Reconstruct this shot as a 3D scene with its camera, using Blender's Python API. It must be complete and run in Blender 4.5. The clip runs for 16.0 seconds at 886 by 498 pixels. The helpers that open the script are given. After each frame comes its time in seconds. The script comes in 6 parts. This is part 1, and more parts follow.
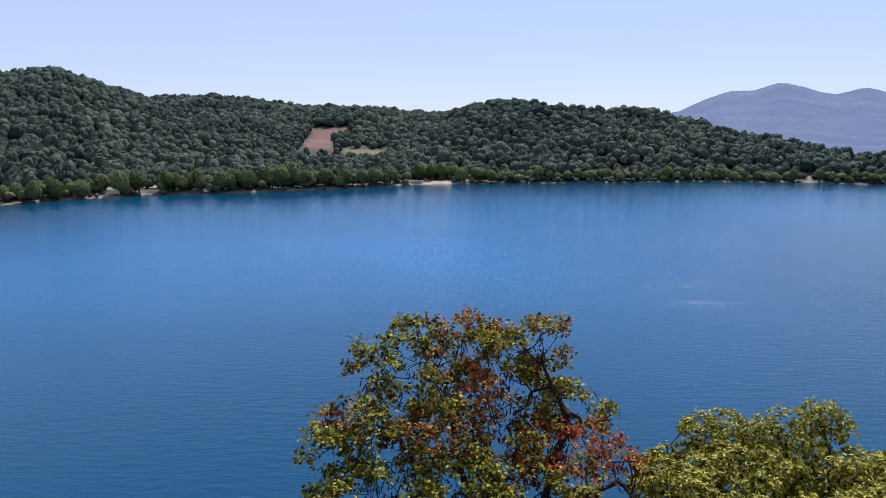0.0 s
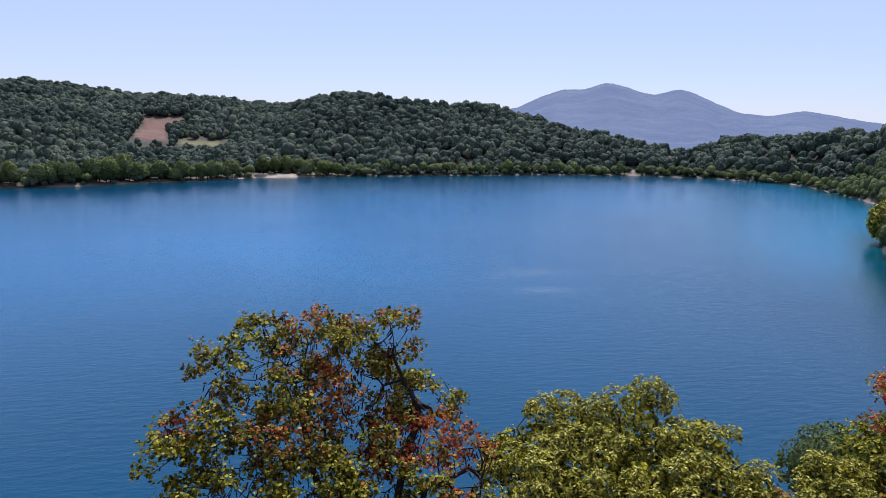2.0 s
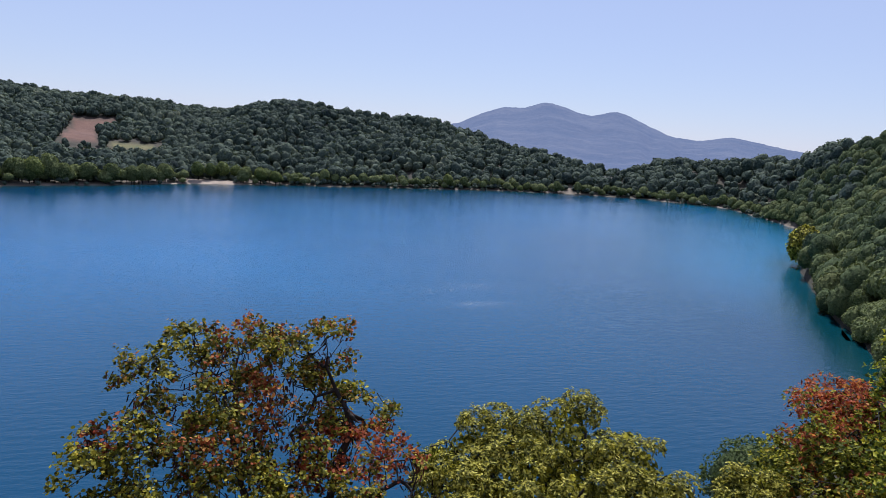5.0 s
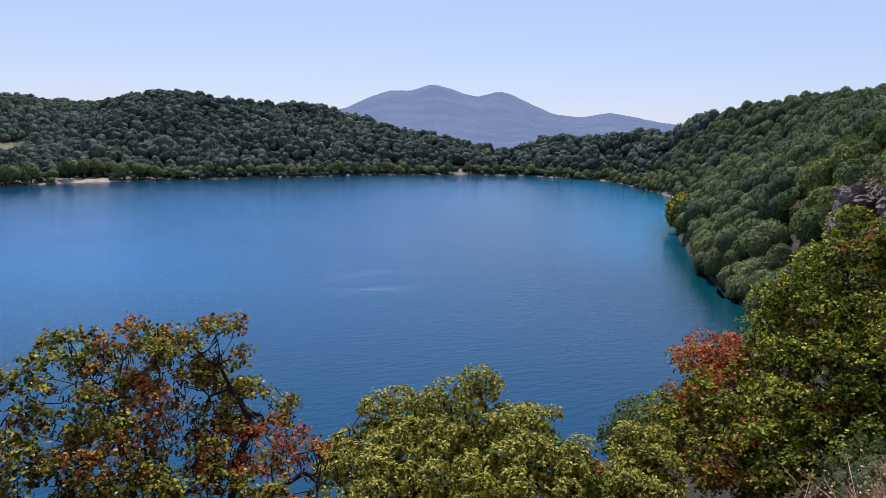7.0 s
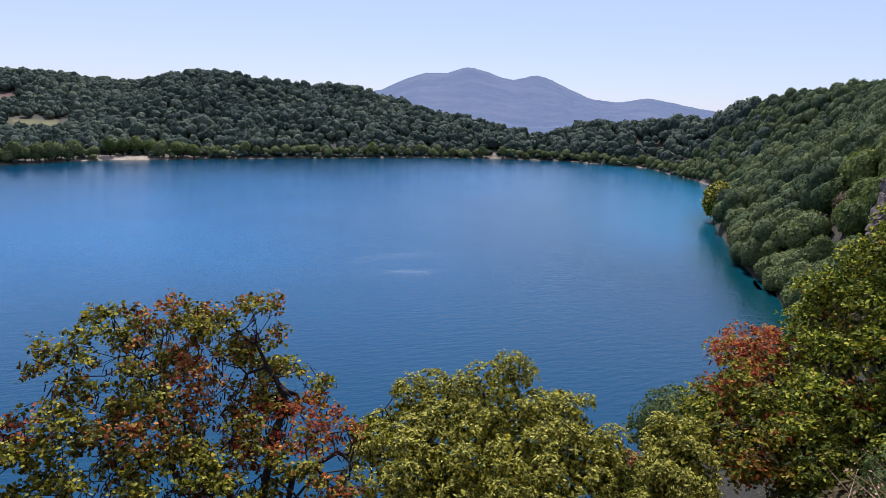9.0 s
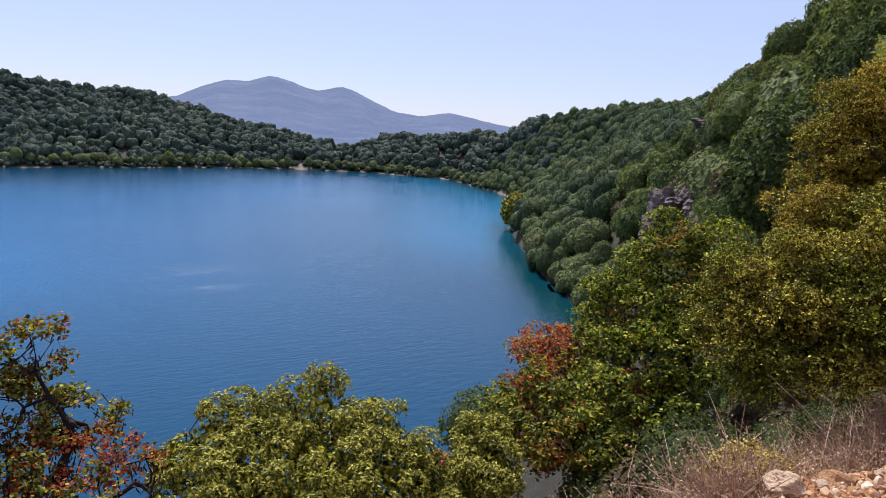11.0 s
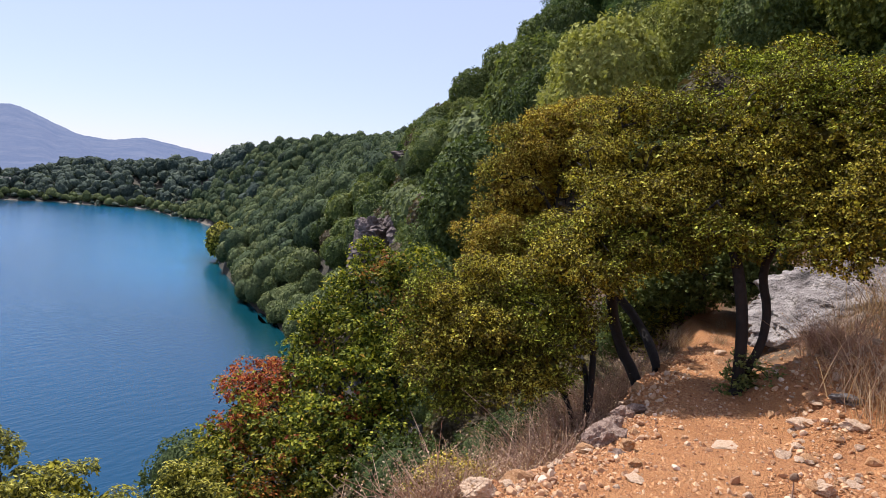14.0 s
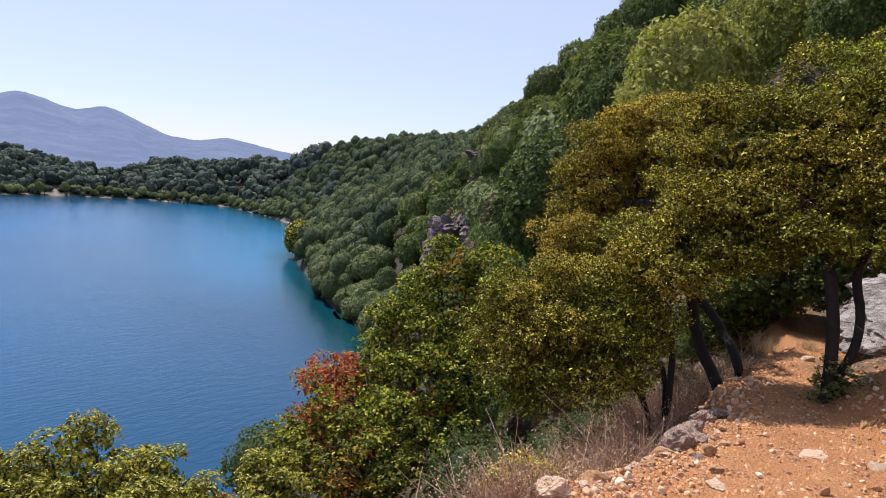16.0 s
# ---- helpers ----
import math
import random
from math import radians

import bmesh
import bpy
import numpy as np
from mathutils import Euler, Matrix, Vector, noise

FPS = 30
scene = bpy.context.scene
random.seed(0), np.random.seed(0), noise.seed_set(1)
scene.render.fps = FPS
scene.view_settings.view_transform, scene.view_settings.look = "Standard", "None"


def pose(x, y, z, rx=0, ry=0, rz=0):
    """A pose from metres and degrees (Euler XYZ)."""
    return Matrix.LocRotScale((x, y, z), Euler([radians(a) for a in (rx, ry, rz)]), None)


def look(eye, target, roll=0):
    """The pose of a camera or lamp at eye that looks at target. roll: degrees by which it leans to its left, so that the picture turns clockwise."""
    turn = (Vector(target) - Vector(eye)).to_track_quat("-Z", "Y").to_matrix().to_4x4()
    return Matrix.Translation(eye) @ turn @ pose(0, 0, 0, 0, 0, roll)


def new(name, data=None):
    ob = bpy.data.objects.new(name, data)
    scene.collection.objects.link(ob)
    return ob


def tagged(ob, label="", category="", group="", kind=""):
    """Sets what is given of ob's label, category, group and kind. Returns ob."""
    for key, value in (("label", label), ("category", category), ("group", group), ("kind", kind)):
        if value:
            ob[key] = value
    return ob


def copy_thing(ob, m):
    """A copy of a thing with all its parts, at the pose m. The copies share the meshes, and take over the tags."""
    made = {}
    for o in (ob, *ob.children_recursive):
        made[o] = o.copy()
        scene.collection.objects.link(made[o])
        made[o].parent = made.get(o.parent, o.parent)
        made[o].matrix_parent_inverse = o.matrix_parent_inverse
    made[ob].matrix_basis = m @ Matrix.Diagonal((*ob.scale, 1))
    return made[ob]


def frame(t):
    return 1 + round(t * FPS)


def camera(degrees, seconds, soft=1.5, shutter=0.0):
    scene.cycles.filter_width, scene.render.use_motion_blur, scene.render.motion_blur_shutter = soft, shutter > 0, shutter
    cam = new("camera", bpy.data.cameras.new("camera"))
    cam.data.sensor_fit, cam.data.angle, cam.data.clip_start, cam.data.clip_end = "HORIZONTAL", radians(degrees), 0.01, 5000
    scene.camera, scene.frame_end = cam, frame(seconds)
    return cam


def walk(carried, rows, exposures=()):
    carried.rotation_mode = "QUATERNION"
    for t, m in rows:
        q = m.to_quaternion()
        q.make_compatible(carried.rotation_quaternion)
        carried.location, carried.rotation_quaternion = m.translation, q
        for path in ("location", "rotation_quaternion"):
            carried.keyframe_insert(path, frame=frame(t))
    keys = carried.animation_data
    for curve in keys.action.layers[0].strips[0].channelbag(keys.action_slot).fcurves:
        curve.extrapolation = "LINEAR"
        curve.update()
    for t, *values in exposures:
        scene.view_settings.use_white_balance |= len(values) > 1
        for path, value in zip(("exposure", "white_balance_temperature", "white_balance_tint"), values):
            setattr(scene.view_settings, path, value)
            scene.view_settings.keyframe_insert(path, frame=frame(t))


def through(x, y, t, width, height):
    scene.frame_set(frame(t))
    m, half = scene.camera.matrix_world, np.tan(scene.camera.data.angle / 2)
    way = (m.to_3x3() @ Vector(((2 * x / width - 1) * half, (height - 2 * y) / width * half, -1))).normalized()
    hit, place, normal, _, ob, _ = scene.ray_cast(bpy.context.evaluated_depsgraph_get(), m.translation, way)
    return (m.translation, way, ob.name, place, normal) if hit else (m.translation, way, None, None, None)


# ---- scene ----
EYE = 27.0            # height of the eye over the lake
cam = camera(64.2, 16.0, soft=0.6)
# seconds, eye offset in metres, heading, pitch and lean in degrees
ROWS = [
    (0, 0.000, 0.000, 0.000, 0.00, -10.00, 0.00),
    (0.5, -0.004, -0.009, 0.013, -4.24, -10.38, -1.41),
    (1, 0.007, 0.006, 0.014, -7.69, -10.33, -1.62),
    (1.5, 0.007, 0.039, 0.007, -10.56, -10.22, -1.09),
    (2, 0.004, 0.052, 0.002, -12.45, -10.44, -1.00),
    (2.5, 0.000, 0.051, 0.007, -12.29, -10.32, -1.31),
    (3, -0.004, 0.041, 0.011, -12.44, -9.94, -1.60),
    (3.2, -0.005, 0.039, 0.014, -12.37, -9.94, -1.73),
    (5.3, 0.016, 0.004, -0.007, -18.76, -9.11, -2.61),
    (5.5, 0.026, -0.003, -0.002, -19.64, -9.10, -1.93),
    (6, 0.059, 0.006, 0.004, -22.17, -9.24, -1.58),
    (6.5, 0.085, 0.010, 0.003, -23.63, -9.66, -2.32),
    (7, 0.071, 0.024, -0.022, -26.07, -10.15, -1.13),
    (7.5, 0.061, 0.042, -0.021, -25.70, -11.18, -1.40),
    (8, 0.052, 0.054, -0.015, -23.94, -11.26, -2.12),
    (8.2, 0.047, 0.058, -0.011, -22.98, -11.40, -1.88),
    (10.3, 0.012, 0.051, -0.018, -31.01, -11.11, -2.45),
    (10.5, 0.015, 0.045, -0.021, -33.41, -10.64, -2.53),
    (11, 0.013, 0.027, -0.023, -39.08, -9.92, -3.46),
    (11.5, -0.006, 0.008, -0.038, -43.56, -9.56, -3.84),
    (12, 0.000, 0.004, -0.012, -48.29, -9.16, -3.74),
    (12.5, 0.002, -0.021, -0.003, -52.80, -7.77, -3.96),
    (13, 0.036, -0.038, 0.002, -58.43, -6.62, -3.91),
    (13.5, 0.022, -0.029, -0.008, -62.76, -5.76, -5.14),
    (14, 0.018, -0.010, 0.012, -62.28, -5.92, -4.69),
    (14.5, 0.000, -0.016, 0.009, -59.49, -6.06, -4.37),
    (15, -0.025, -0.004, 0.010, -57.75, -6.21, -4.03),
    (15.5, -0.041, -0.001, 0.009, -55.27, -6.87, -4.28),
    (16, -0.018, 0.000, 0.007, -56.38, -6.50, -4.62),
]


def eye_pose(x, y, z, yaw, pitch, lean):
    e = Vector((x, y, EYE + z))
    a, p = radians(yaw), radians(pitch)
    return look(e, e + Vector((-math.sin(a) * math.cos(p), math.cos(a) * math.cos(p), math.sin(p))), -lean)


walk(cam, [(r[0], eye_pose(*r[1:])) for r in ROWS], [(0.0, 0.2, 5880, 14), (3.0, 0.16, 5880, 14), (5.5, 0.02, 5880, 14), (6.5, 0.06, 5880, 14), (8.0, 0.2, 5900, 14), (10.5, 0.22, 6050, 15), (13.0, 0.42, 6250, 15), (16.0, 0.44, 6250, 15)])

# ---- sky and sun ----
SUN_AZ, SUN_EL = 20.0, 56.0
world = bpy.data.worlds.new("world")
scene.world = world
world.use_nodes = True
wn = world.node_tree.nodes
sky = wn.new("ShaderNodeTexSky")
sky.sky_type, sky.sun_disc = "NISHITA", False
sky.sun_elevation, sky.sun_rotation = radians(SUN_EL), radians(SUN_AZ)
sky.altitude, sky.air_density, sky.dust_density, sky.ozone_density = 50, 1.0, 0.0, 3.0
haze = wn.new("ShaderNodeMix")
haze.data_type = "RGBA"
haze.inputs[0].default_value = 0.6
haze.inputs[7].default_value = (6.3, 6.8, 9.2, 1)
world.node_tree.links.new(sky.outputs[0], haze.inputs[6])
world.node_tree.links.new(haze.outputs[2], wn["Background"].inputs[0])
wn["Background"].inputs[1].default_value = 0.09
sun = new("sun", bpy.data.lights.new("sun", "SUN"))
sun.data.energy, sun.data.angle, sun.data.color = 5.0, radians(0.55), (1.0, 0.95, 0.87)
sa, se = radians(SUN_AZ), radians(SUN_EL)
sun.matrix_world = look((0, 0, 200), Vector((0, 0, 200)) - Vector((math.sin(sa) * math.cos(se), math.cos(sa) * math.cos(se), math.sin(se))))
scene.view_settings.exposure = 0.0

# ---- small maths ----


def lattice(ix, iy, seed):
    h = (ix * 374761393 + iy * 668265263 + seed * 974711) & 0xFFFFFFFF
    h = ((h ^ (h >> 13)) * 1274126177) & 0xFFFFFFFF
    return ((h ^ (h >> 16)) & 0xFFFF) / 65535.0


def vnoise(x, y, seed=0):
    """Smooth noise from -1 to 1."""
    x, y = np.asarray(x, float), np.asarray(y, float)
    ix, iy = np.floor(x).astype(np.int64), np.floor(y).astype(np.int64)
    fx, fy = x - ix, y - iy
    fx, fy = fx * fx * (3 - 2 * fx), fy * fy * (3 - 2 * fy)
    a = lattice(ix, iy, seed) * (1 - fx) + lattice(ix + 1, iy, seed) * fx
    b = lattice(ix, iy + 1, seed) * (1 - fx) + lattice(ix + 1, iy + 1, seed) * fx
    return (a * (1 - fy) + b * fy) * 2 - 1


def smooth(t):
    t = np.clip(t, 0, 1)
    return t * t * (3 - 2 * t)


def polar(az, r):
    return r * math.sin(radians(az)), r * math.cos(radians(az))


# ---- the lie of the land ----
SHORE = [polar(a, r) for a, r in (
    (-100, 120), (-85, 190), (-60, 245), (-32, 281), (-27.7, 291), (-23, 297), (-15.8, 295), (-8.4, 305), (-4.3, 317),
    (0, 324), (5.3, 331), (16.7, 351), (22.4, 366), (27.4, 375), (33, 378), (39, 362), (42, 318), (44.9, 283), (46, 262),
    (46.4, 228), (44.7, 190), (46.4, 142), (49.2, 116), (50.2, 107), (53, 85), (56, 66), (59, 44), (52, 37), (42, 34),
    (20, 31), (0, 32), (-20, 35), (-40, 40), (-60, 52), (-80, 70), (-95, 85))]
# ridges round the lake: bearing, distance of the crest, height of the crest
RIDGE = np.array([(-120, 500, 60), (-60, 600, 75), (-32, 620, 60), (-28, 640, 64), (-22, 690, 46), (-15, 740, 48), (-10, 750, 40), (-4, 700, 34),
                  (-0.6, 620, 33), (2.5, 530, 37), (6, 520, 38), (9.6, 510, 34), (17.7, 490, 29), (22, 475, 19), (26, 465, 12), (30, 455, 5),
                  (32.3, 450, 9), (35, 440, 17), (39, 430, 18), (43, 400, 19), (50, 420, 10), (120, 500, 10)])
# the hillside that the path runs along: way along it, brow, foot at the water, rise above the brow
SIDE = np.array([(-400, 0.9, 34, 45), (3.4, 0.85, 31, 45), (4.6, 0.5, 31, 45), (6, 0.34, 31, 45), (7.3, 0.22, 31, 45), (8.6, -0.15, 31, 45), (14, 0.3, 31, 45), (25, 5, 33, 42), (40, 13, 37, 38),
                 (53, 19.5, 42, 30), (62, 21, 43, 20), (75, 24, 45, 14), (92, 29, 58, 13), (115, 47, 83, 14), (140, 63, 108, 14), (181, 88, 140, 13),
                 (226, 130, 172, 11), (251, 166, 215, 9), (300, 235, 290, 4), (420, 300, 400, 0)])
# the bluff that breaks out of the slope: bearing, rise
BLUFF = np.array([(56.3, 0), (58, 4.0), (60, 6.6), (63.5, 4.6), (65.2, 2.4), (67.5, 3.0), (70, 6), (72, 8), (85, 8), (100, 0)])
PATH_AZ = radians(82.0)


def along(x, y):
    """Way along the path's line and way down the slope from it."""
    return x * math.sin(PATH_AZ) + y * math.cos(PATH_AZ), -x * math.cos(PATH_AZ) + y * math.sin(PATH_AZ)


def shore_distance(x, y):
    """Metres from the water's edge, minus over the lake."""
    d2, inside = np.full(x.shape, 1e12), np.zeros(x.shape, bool)
    for (ax, ay), (bx, by) in zip(SHORE, SHORE[1:] + SHORE[:1]):
        ex, ey = bx - ax, by - ay
        t = np.clip(((x - ax) * ex + (y - ay) * ey) / (ex * ex + ey * ey), 0, 1)
        d2 = np.minimum(d2, (x - ax - t * ex) ** 2 + (y - ay - t * ey) ** 2)
        inside ^= ((ay > y) != (by > y)) & (x < ex * (y - ay) / (ey if ey else 1e-9) + ax)
    d = np.sqrt(d2)
    r = np.hypot(x, y)
    d = d + vnoise(x / 9, y / 9, 3) * 1.6 * smooth(r / 100) + vnoise(x / 30, y / 30, 4) * 2.5 * smooth(r / 250)
    return np.where(inside, -d, d)


def ground(x, y, fine=True):
    x, y = np.atleast_1d(np.asarray(x, float)), np.atleast_1d(np.asarray(y, float))
    az, r = np.degrees(np.arctan2(x, y)), np.hypot(x, y)
    d = shore_distance(x, y)
    u, v = along(x, y)
    # far hills
    crest, top = np.interp(az, RIDGE[:, 0], RIDGE[:, 1]), np.interp(az, RIDGE[:, 0], RIDGE[:, 2])
    edge = r - d
    t = (d - 10) / np.maximum(crest - edge - 10, 40)
    rise = np.where(t < 1, np.clip(t, 0, 1) ** 1.15 * (1.25 - 0.25 * np.clip(t, 0, 1) ** 3), np.maximum(1 - 0.35 * (t - 1), 0.3))
    fold = vnoise(x / 75, y / 75, 5) * 5 + vnoise(x / 33, y / 33, 6) * 2
    far = 1.3 * smooth(d / 5) - 1.2 * smooth((d - 30) / 60) - 60 * smooth((r - crest - 40) / 350) + top * rise + fold * smooth(d / 60) * smooth((1.3 - t) / 0.5)
    far = np.where(r > 260, far, 0) * smooth((r - 240) / 40)
    # hillside with the path
    brow, foot, lift = (np.interp(u, SIDE[:, 0], SIDE[:, k]) for k in (1, 2, 3))
    brow = brow + (0.16 * vnoise(u / 0.9, u * 0, 61) + 0.08 * vnoise(u / 0.31, u * 0, 62)) * smooth((12 - u) / 3)
    bench = 1.9 - 1.12 * smooth((u - 3.8) / 2.4) - 0.75 * smooth((u - 12) / 5)
    down = np.clip((v - brow) / (foot - brow), 0, 1)
    below = 25.35 - 0.22 * smooth((v - brow) / 0.35) * smooth((16 - u) / 6) - 25.2 * (down ** 0.94)
    up = np.maximum(brow - bench - v, 0)
    above = 25.35 + lift * (1 - np.exp(-up * 0.62 / np.maximum(lift, 0.1))) + 0.06 * np.clip(brow - v, 0, bench)
    side = np.where(v > brow, below, above)
    side = side + vnoise(x / 22, y / 22, 8) * 2.0 * smooth((r - 25) / 60)
    # rocky bluff above the water
    side = side + np.interp(az, BLUFF[:, 0], BLUFF[:, 1]) * smooth((r - 49) / 7) * smooth((120 - r) / 45) * smooth(d / 6)
    side = np.where(v < foot + 2, side, 0) * smooth((345 - u) / 70)
    z = np.where(side > 0.01, np.maximum(far, side), far) * smooth(d / 3 + 0.2)
    rough = smooth((np.abs(v - brow + 0.7) - 0.45) / 0.5)
    if fine:
        near = smooth((60 - r) / 40)
        z = z + near * (vnoise(x / 0.9, y / 0.9, 9) * (0.02 + 0.07 * rough) + vnoise(x / 0.27, y / 0.27, 10) * (0.012 + 0.03 * rough) + vnoise(x / 3.1, y / 3.1, 11) * 0.12 * rough)
    return np.where(d > 0, z, -np.minimum(12, 0.3 * -d) - 0.1)


def gz(x, y):
    return float(ground(x, y)[0])


# ---- making meshes ----
def mesh_np(name, verts, faces, mat=None, smooth_shade=False, mats=None, index=None):
    """A mesh from arrays: all faces have the same number of corners."""
    verts, faces = np.asarray(verts, np.float32), np.asarray(faces, np.int32)
    me = bpy.data.meshes.new(name)
    k = faces.shape[1]
    me.vertices.add(len(verts)), me.loops.add(faces.size), me.polygons.add(len(faces))
    me.vertices.foreach_set("co", verts.ravel())
    me.loops.foreach_set("vertex_index", faces.ravel())
    me.polygons.foreach_set("loop_start", np.arange(0, faces.size, k, dtype=np.int32))
    me.polygons.foreach_set("use_smooth", np.full(len(faces), smooth_shade))
    for m in (mats or ([mat] if mat else [])):
        me.materials.append(m)
    if index is not None:
        me.polygons.foreach_set("material_index", np.asarray(index, np.int32))
    me.update(calc_edges=True)
    return me


def attribute(me, name, values):
    me.attributes.new(name, "FLOAT", "POINT").data.foreach_set("value", np.asarray(values, np.float32))


def part(name, data, parent=None, label="", at=None):
    """One mesh object: of a mesh, or of a bmesh."""
    ob = new(name, data)
    if parent:
        ob.parent = parent
    if at is not None:
        ob.matrix_basis = at
    return tagged(ob, label)


def thing(name, at, label, category, group=""):
    ob = new(name)
    ob.empty_display_size = 0.3
    ob.matrix_basis = at
    return tagged(ob, label, category, group)


def bm_mesh(name, bm, mat, smooth_shade=True):
    me = bpy.data.meshes.new(name)
    bm.to_mesh(me)
    bm.free()
    me.materials.append(mat)
    me.polygons.foreach_set("use_smooth", np.full(len(me.polygons), smooth_shade))
    return me


def tubes(edges, sides=5):
    """Tapered tubes: rows of start, end, start radius, end radius."""
    vs, fs, n = [], [], 0
    ring = np.arange(sides) * 2 * math.pi / sides
    c, s = np.cos(ring)[:, None], np.sin(ring)[:, None]
    for a, b, ra, rb in edges:
        a, b = np.asarray(a, float), np.asarray(b, float)
        w = b - a
        w = w / (np.linalg.norm(w) + 1e-9)
        p = np.cross(w, (0.31, 0.87, 0.38) if abs(w[1]) < 0.8 else (1, 0.1, 0))
        p = p / np.linalg.norm(p)
        q = np.cross(w, p)
        vs += [a + (c * p + s * q) * ra, b + w * rb * 0.4 + (c * p + s * q) * rb]
        fs += [(n + i, n + (i + 1) % sides, n + sides + (i + 1) % sides, n + sides + i) for i in range(sides)]
        n += 2 * sides
    return np.concatenate(vs), np.array(fs)


LEAF = {
    "round": [(0, -0.5, 0), (0.42, -0.22, 0.06), (0.45, 0.2, 0.1), (0, 0.5, -0.02), (-0.45, 0.2, 0.1), (-0.42, -0.22, 0.06)],
    "narrow": [(0, -0.5, 0), (0.2, 0.0, 0.06), (0, 0.5, 0), (-0.2, 0.0, 0.06)],
    "oval": [(0, -0.5, 0), (0.3, 0.02, 0.08), (0, 0.5, -0.03), (-0.3, 0.02, 0.08)],
    "tuft": [(-0.5, -0.4, 0), (0.4, -0.5, 0.15), (0.5, 0.45, -0.05), (-0.35, 0.5, 0.12)],
}


def leaves(points, normals, size, shape, g, spread=0.7, var=0.35, axis=None):
    """One small face per point, turned roughly to its normal, its length along an axis if one is given."""
    n = len(points)
    t = np.array(LEAF[shape])
    w = normals + g.normal(0, spread, (n, 3))
    w /= np.linalg.norm(w, axis=1, keepdims=True) + 1e-9
    p = np.cross(g.normal(0, 1, (n, 3)) if axis is None else axis, w)
    p /= np.linalg.norm(p, axis=1, keepdims=True) + 1e-9
    q = np.cross(w, p)
    s = size * (1 + g.uniform(-var, var, n))[:, None, None]
    v = points[:, None, :] + s * (t[None, :, 0:1] * p[:, None] + t[None, :, 1:2] * q[:, None] + t[None, :, 2:3] * w[:, None])
    return v.reshape(-1, 3), np.arange(n * len(t)).reshape(n, len(t))


def in_lobes(lobes, n, g, shell=0.0):
    """Points in a heap of ellipsoids (x, y, z, radius across, radius up), with the way out from each."""
    L = np.array(lobes, float)
    vol = L[:, 3] ** 2 * L[:, 4]
    k = g.choice(len(L), n, p=vol ** 0.75 / (vol ** 0.75).sum())
    w = g.normal(0, 1, (n, 3))
    w /= np.linalg.norm(w, axis=1, keepdims=True)
    rad = (shell ** 3 + (1 - shell ** 3) * g.random(n)) ** (1 / 3)
    p = L[k, :3] + w * rad[:, None] * np.stack([L[k, 3], L[k, 3], L[k, 4]], 1)
    return p, w


def skeleton(stem, targets, g, step=0.3, sag=0.05):
    """Limbs that grow from a stem to every target: edges with their radii."""
    nodes, parent = [np.array(p, float) for p in stem], [-1] + list(range(len(stem) - 1))
    fork = nodes[-1]
    depth = [0.0] * len(nodes)
    lo = max(0, len(stem) - 4)
    for t in targets[np.argsort(np.linalg.norm(targets - fork, axis=1))]:
        a = np.array(nodes[lo:])
        cost = np.linalg.norm(a - t, axis=1) + 0.25 * np.array(depth[lo:])
        i = int(np.argmin(cost)) + lo
        way = t - nodes[i]
        dist = np.linalg.norm(way)
        m = max(1, int(dist / step))
        for k in range(1, m + 1):
            q = nodes[i] + way * (k / m)
            q = q + g.normal(0, sag * min(dist, 1), 3) * (k < m) + np.array((0, 0, 0.12 * dist * math.sin(math.pi * k / m)))
            nodes.append(q)
            parent.append(i if k == 1 else len(nodes) - 2)
            depth.append(depth[parent[-1]] + dist / m)
    load = np.zeros(len(nodes))
    kids = np.zeros(len(nodes), int)
    for p in parent:
        if p >= 0:
            kids[p] += 1
    load[kids == 0] = 1
    for i in range(len(nodes) - 1, 0, -1):
        load[parent[i]] += load[i]
    return nodes, parent, load


def limb_edges(nodes, parent, load, trunk_r, twig_r):
    top = load.max()
    rad = np.maximum(twig_r, trunk_r * (load / top) ** 0.55)
    return [(nodes[p], nodes[i], rad[p] if p else rad[p] * 1.15, rad[i]) for i, p in enumerate(parent) if p >= 0 and (load[p] > 0)]


# ---- materials ----
def material(name):
    m = bpy.data.materials.new(name)
    m.use_nodes = True
    nt = m.node_tree
    return m, nt, nt.nodes["Principled BSDF"], nt.links


def ramp(nt, fac, stops):
    n = nt.nodes.new("ShaderNodeValToRGB")
    e = n.color_ramp.elements
    while len(e) < len(stops):
        e.new(0.5)
    for el, (pos, col) in zip(e, stops):
        el.position, el.color = pos, (*col, 1)
    nt.links.new(fac, n.inputs[0])
    return n.outputs[0]


def tex(nt, scale, detail=4, coord="Object", rough=0.6):
    c = nt.nodes.new("ShaderNodeTexCoord")
    n = nt.nodes.new("ShaderNodeTexNoise")
    n.inputs["Scale"].default_value, n.inputs["Detail"].default_value, n.inputs["Roughness"].default_value = scale, detail, rough
    nt.links.new(c.outputs[coord], n.inputs["Vector"])
    return n.outputs[0]


def math_node(nt, op, a, b=0.5, clamp=False):
    n = nt.nodes.new("ShaderNodeMath")
    n.operation, n.use_clamp = op, clamp
    for k, val in enumerate((a, b)):
        if isinstance(val, (int, float)):
            n.inputs[k].default_value = val
        else:
            nt.links.new(val, n.inputs[k])
    return n.outputs[0]


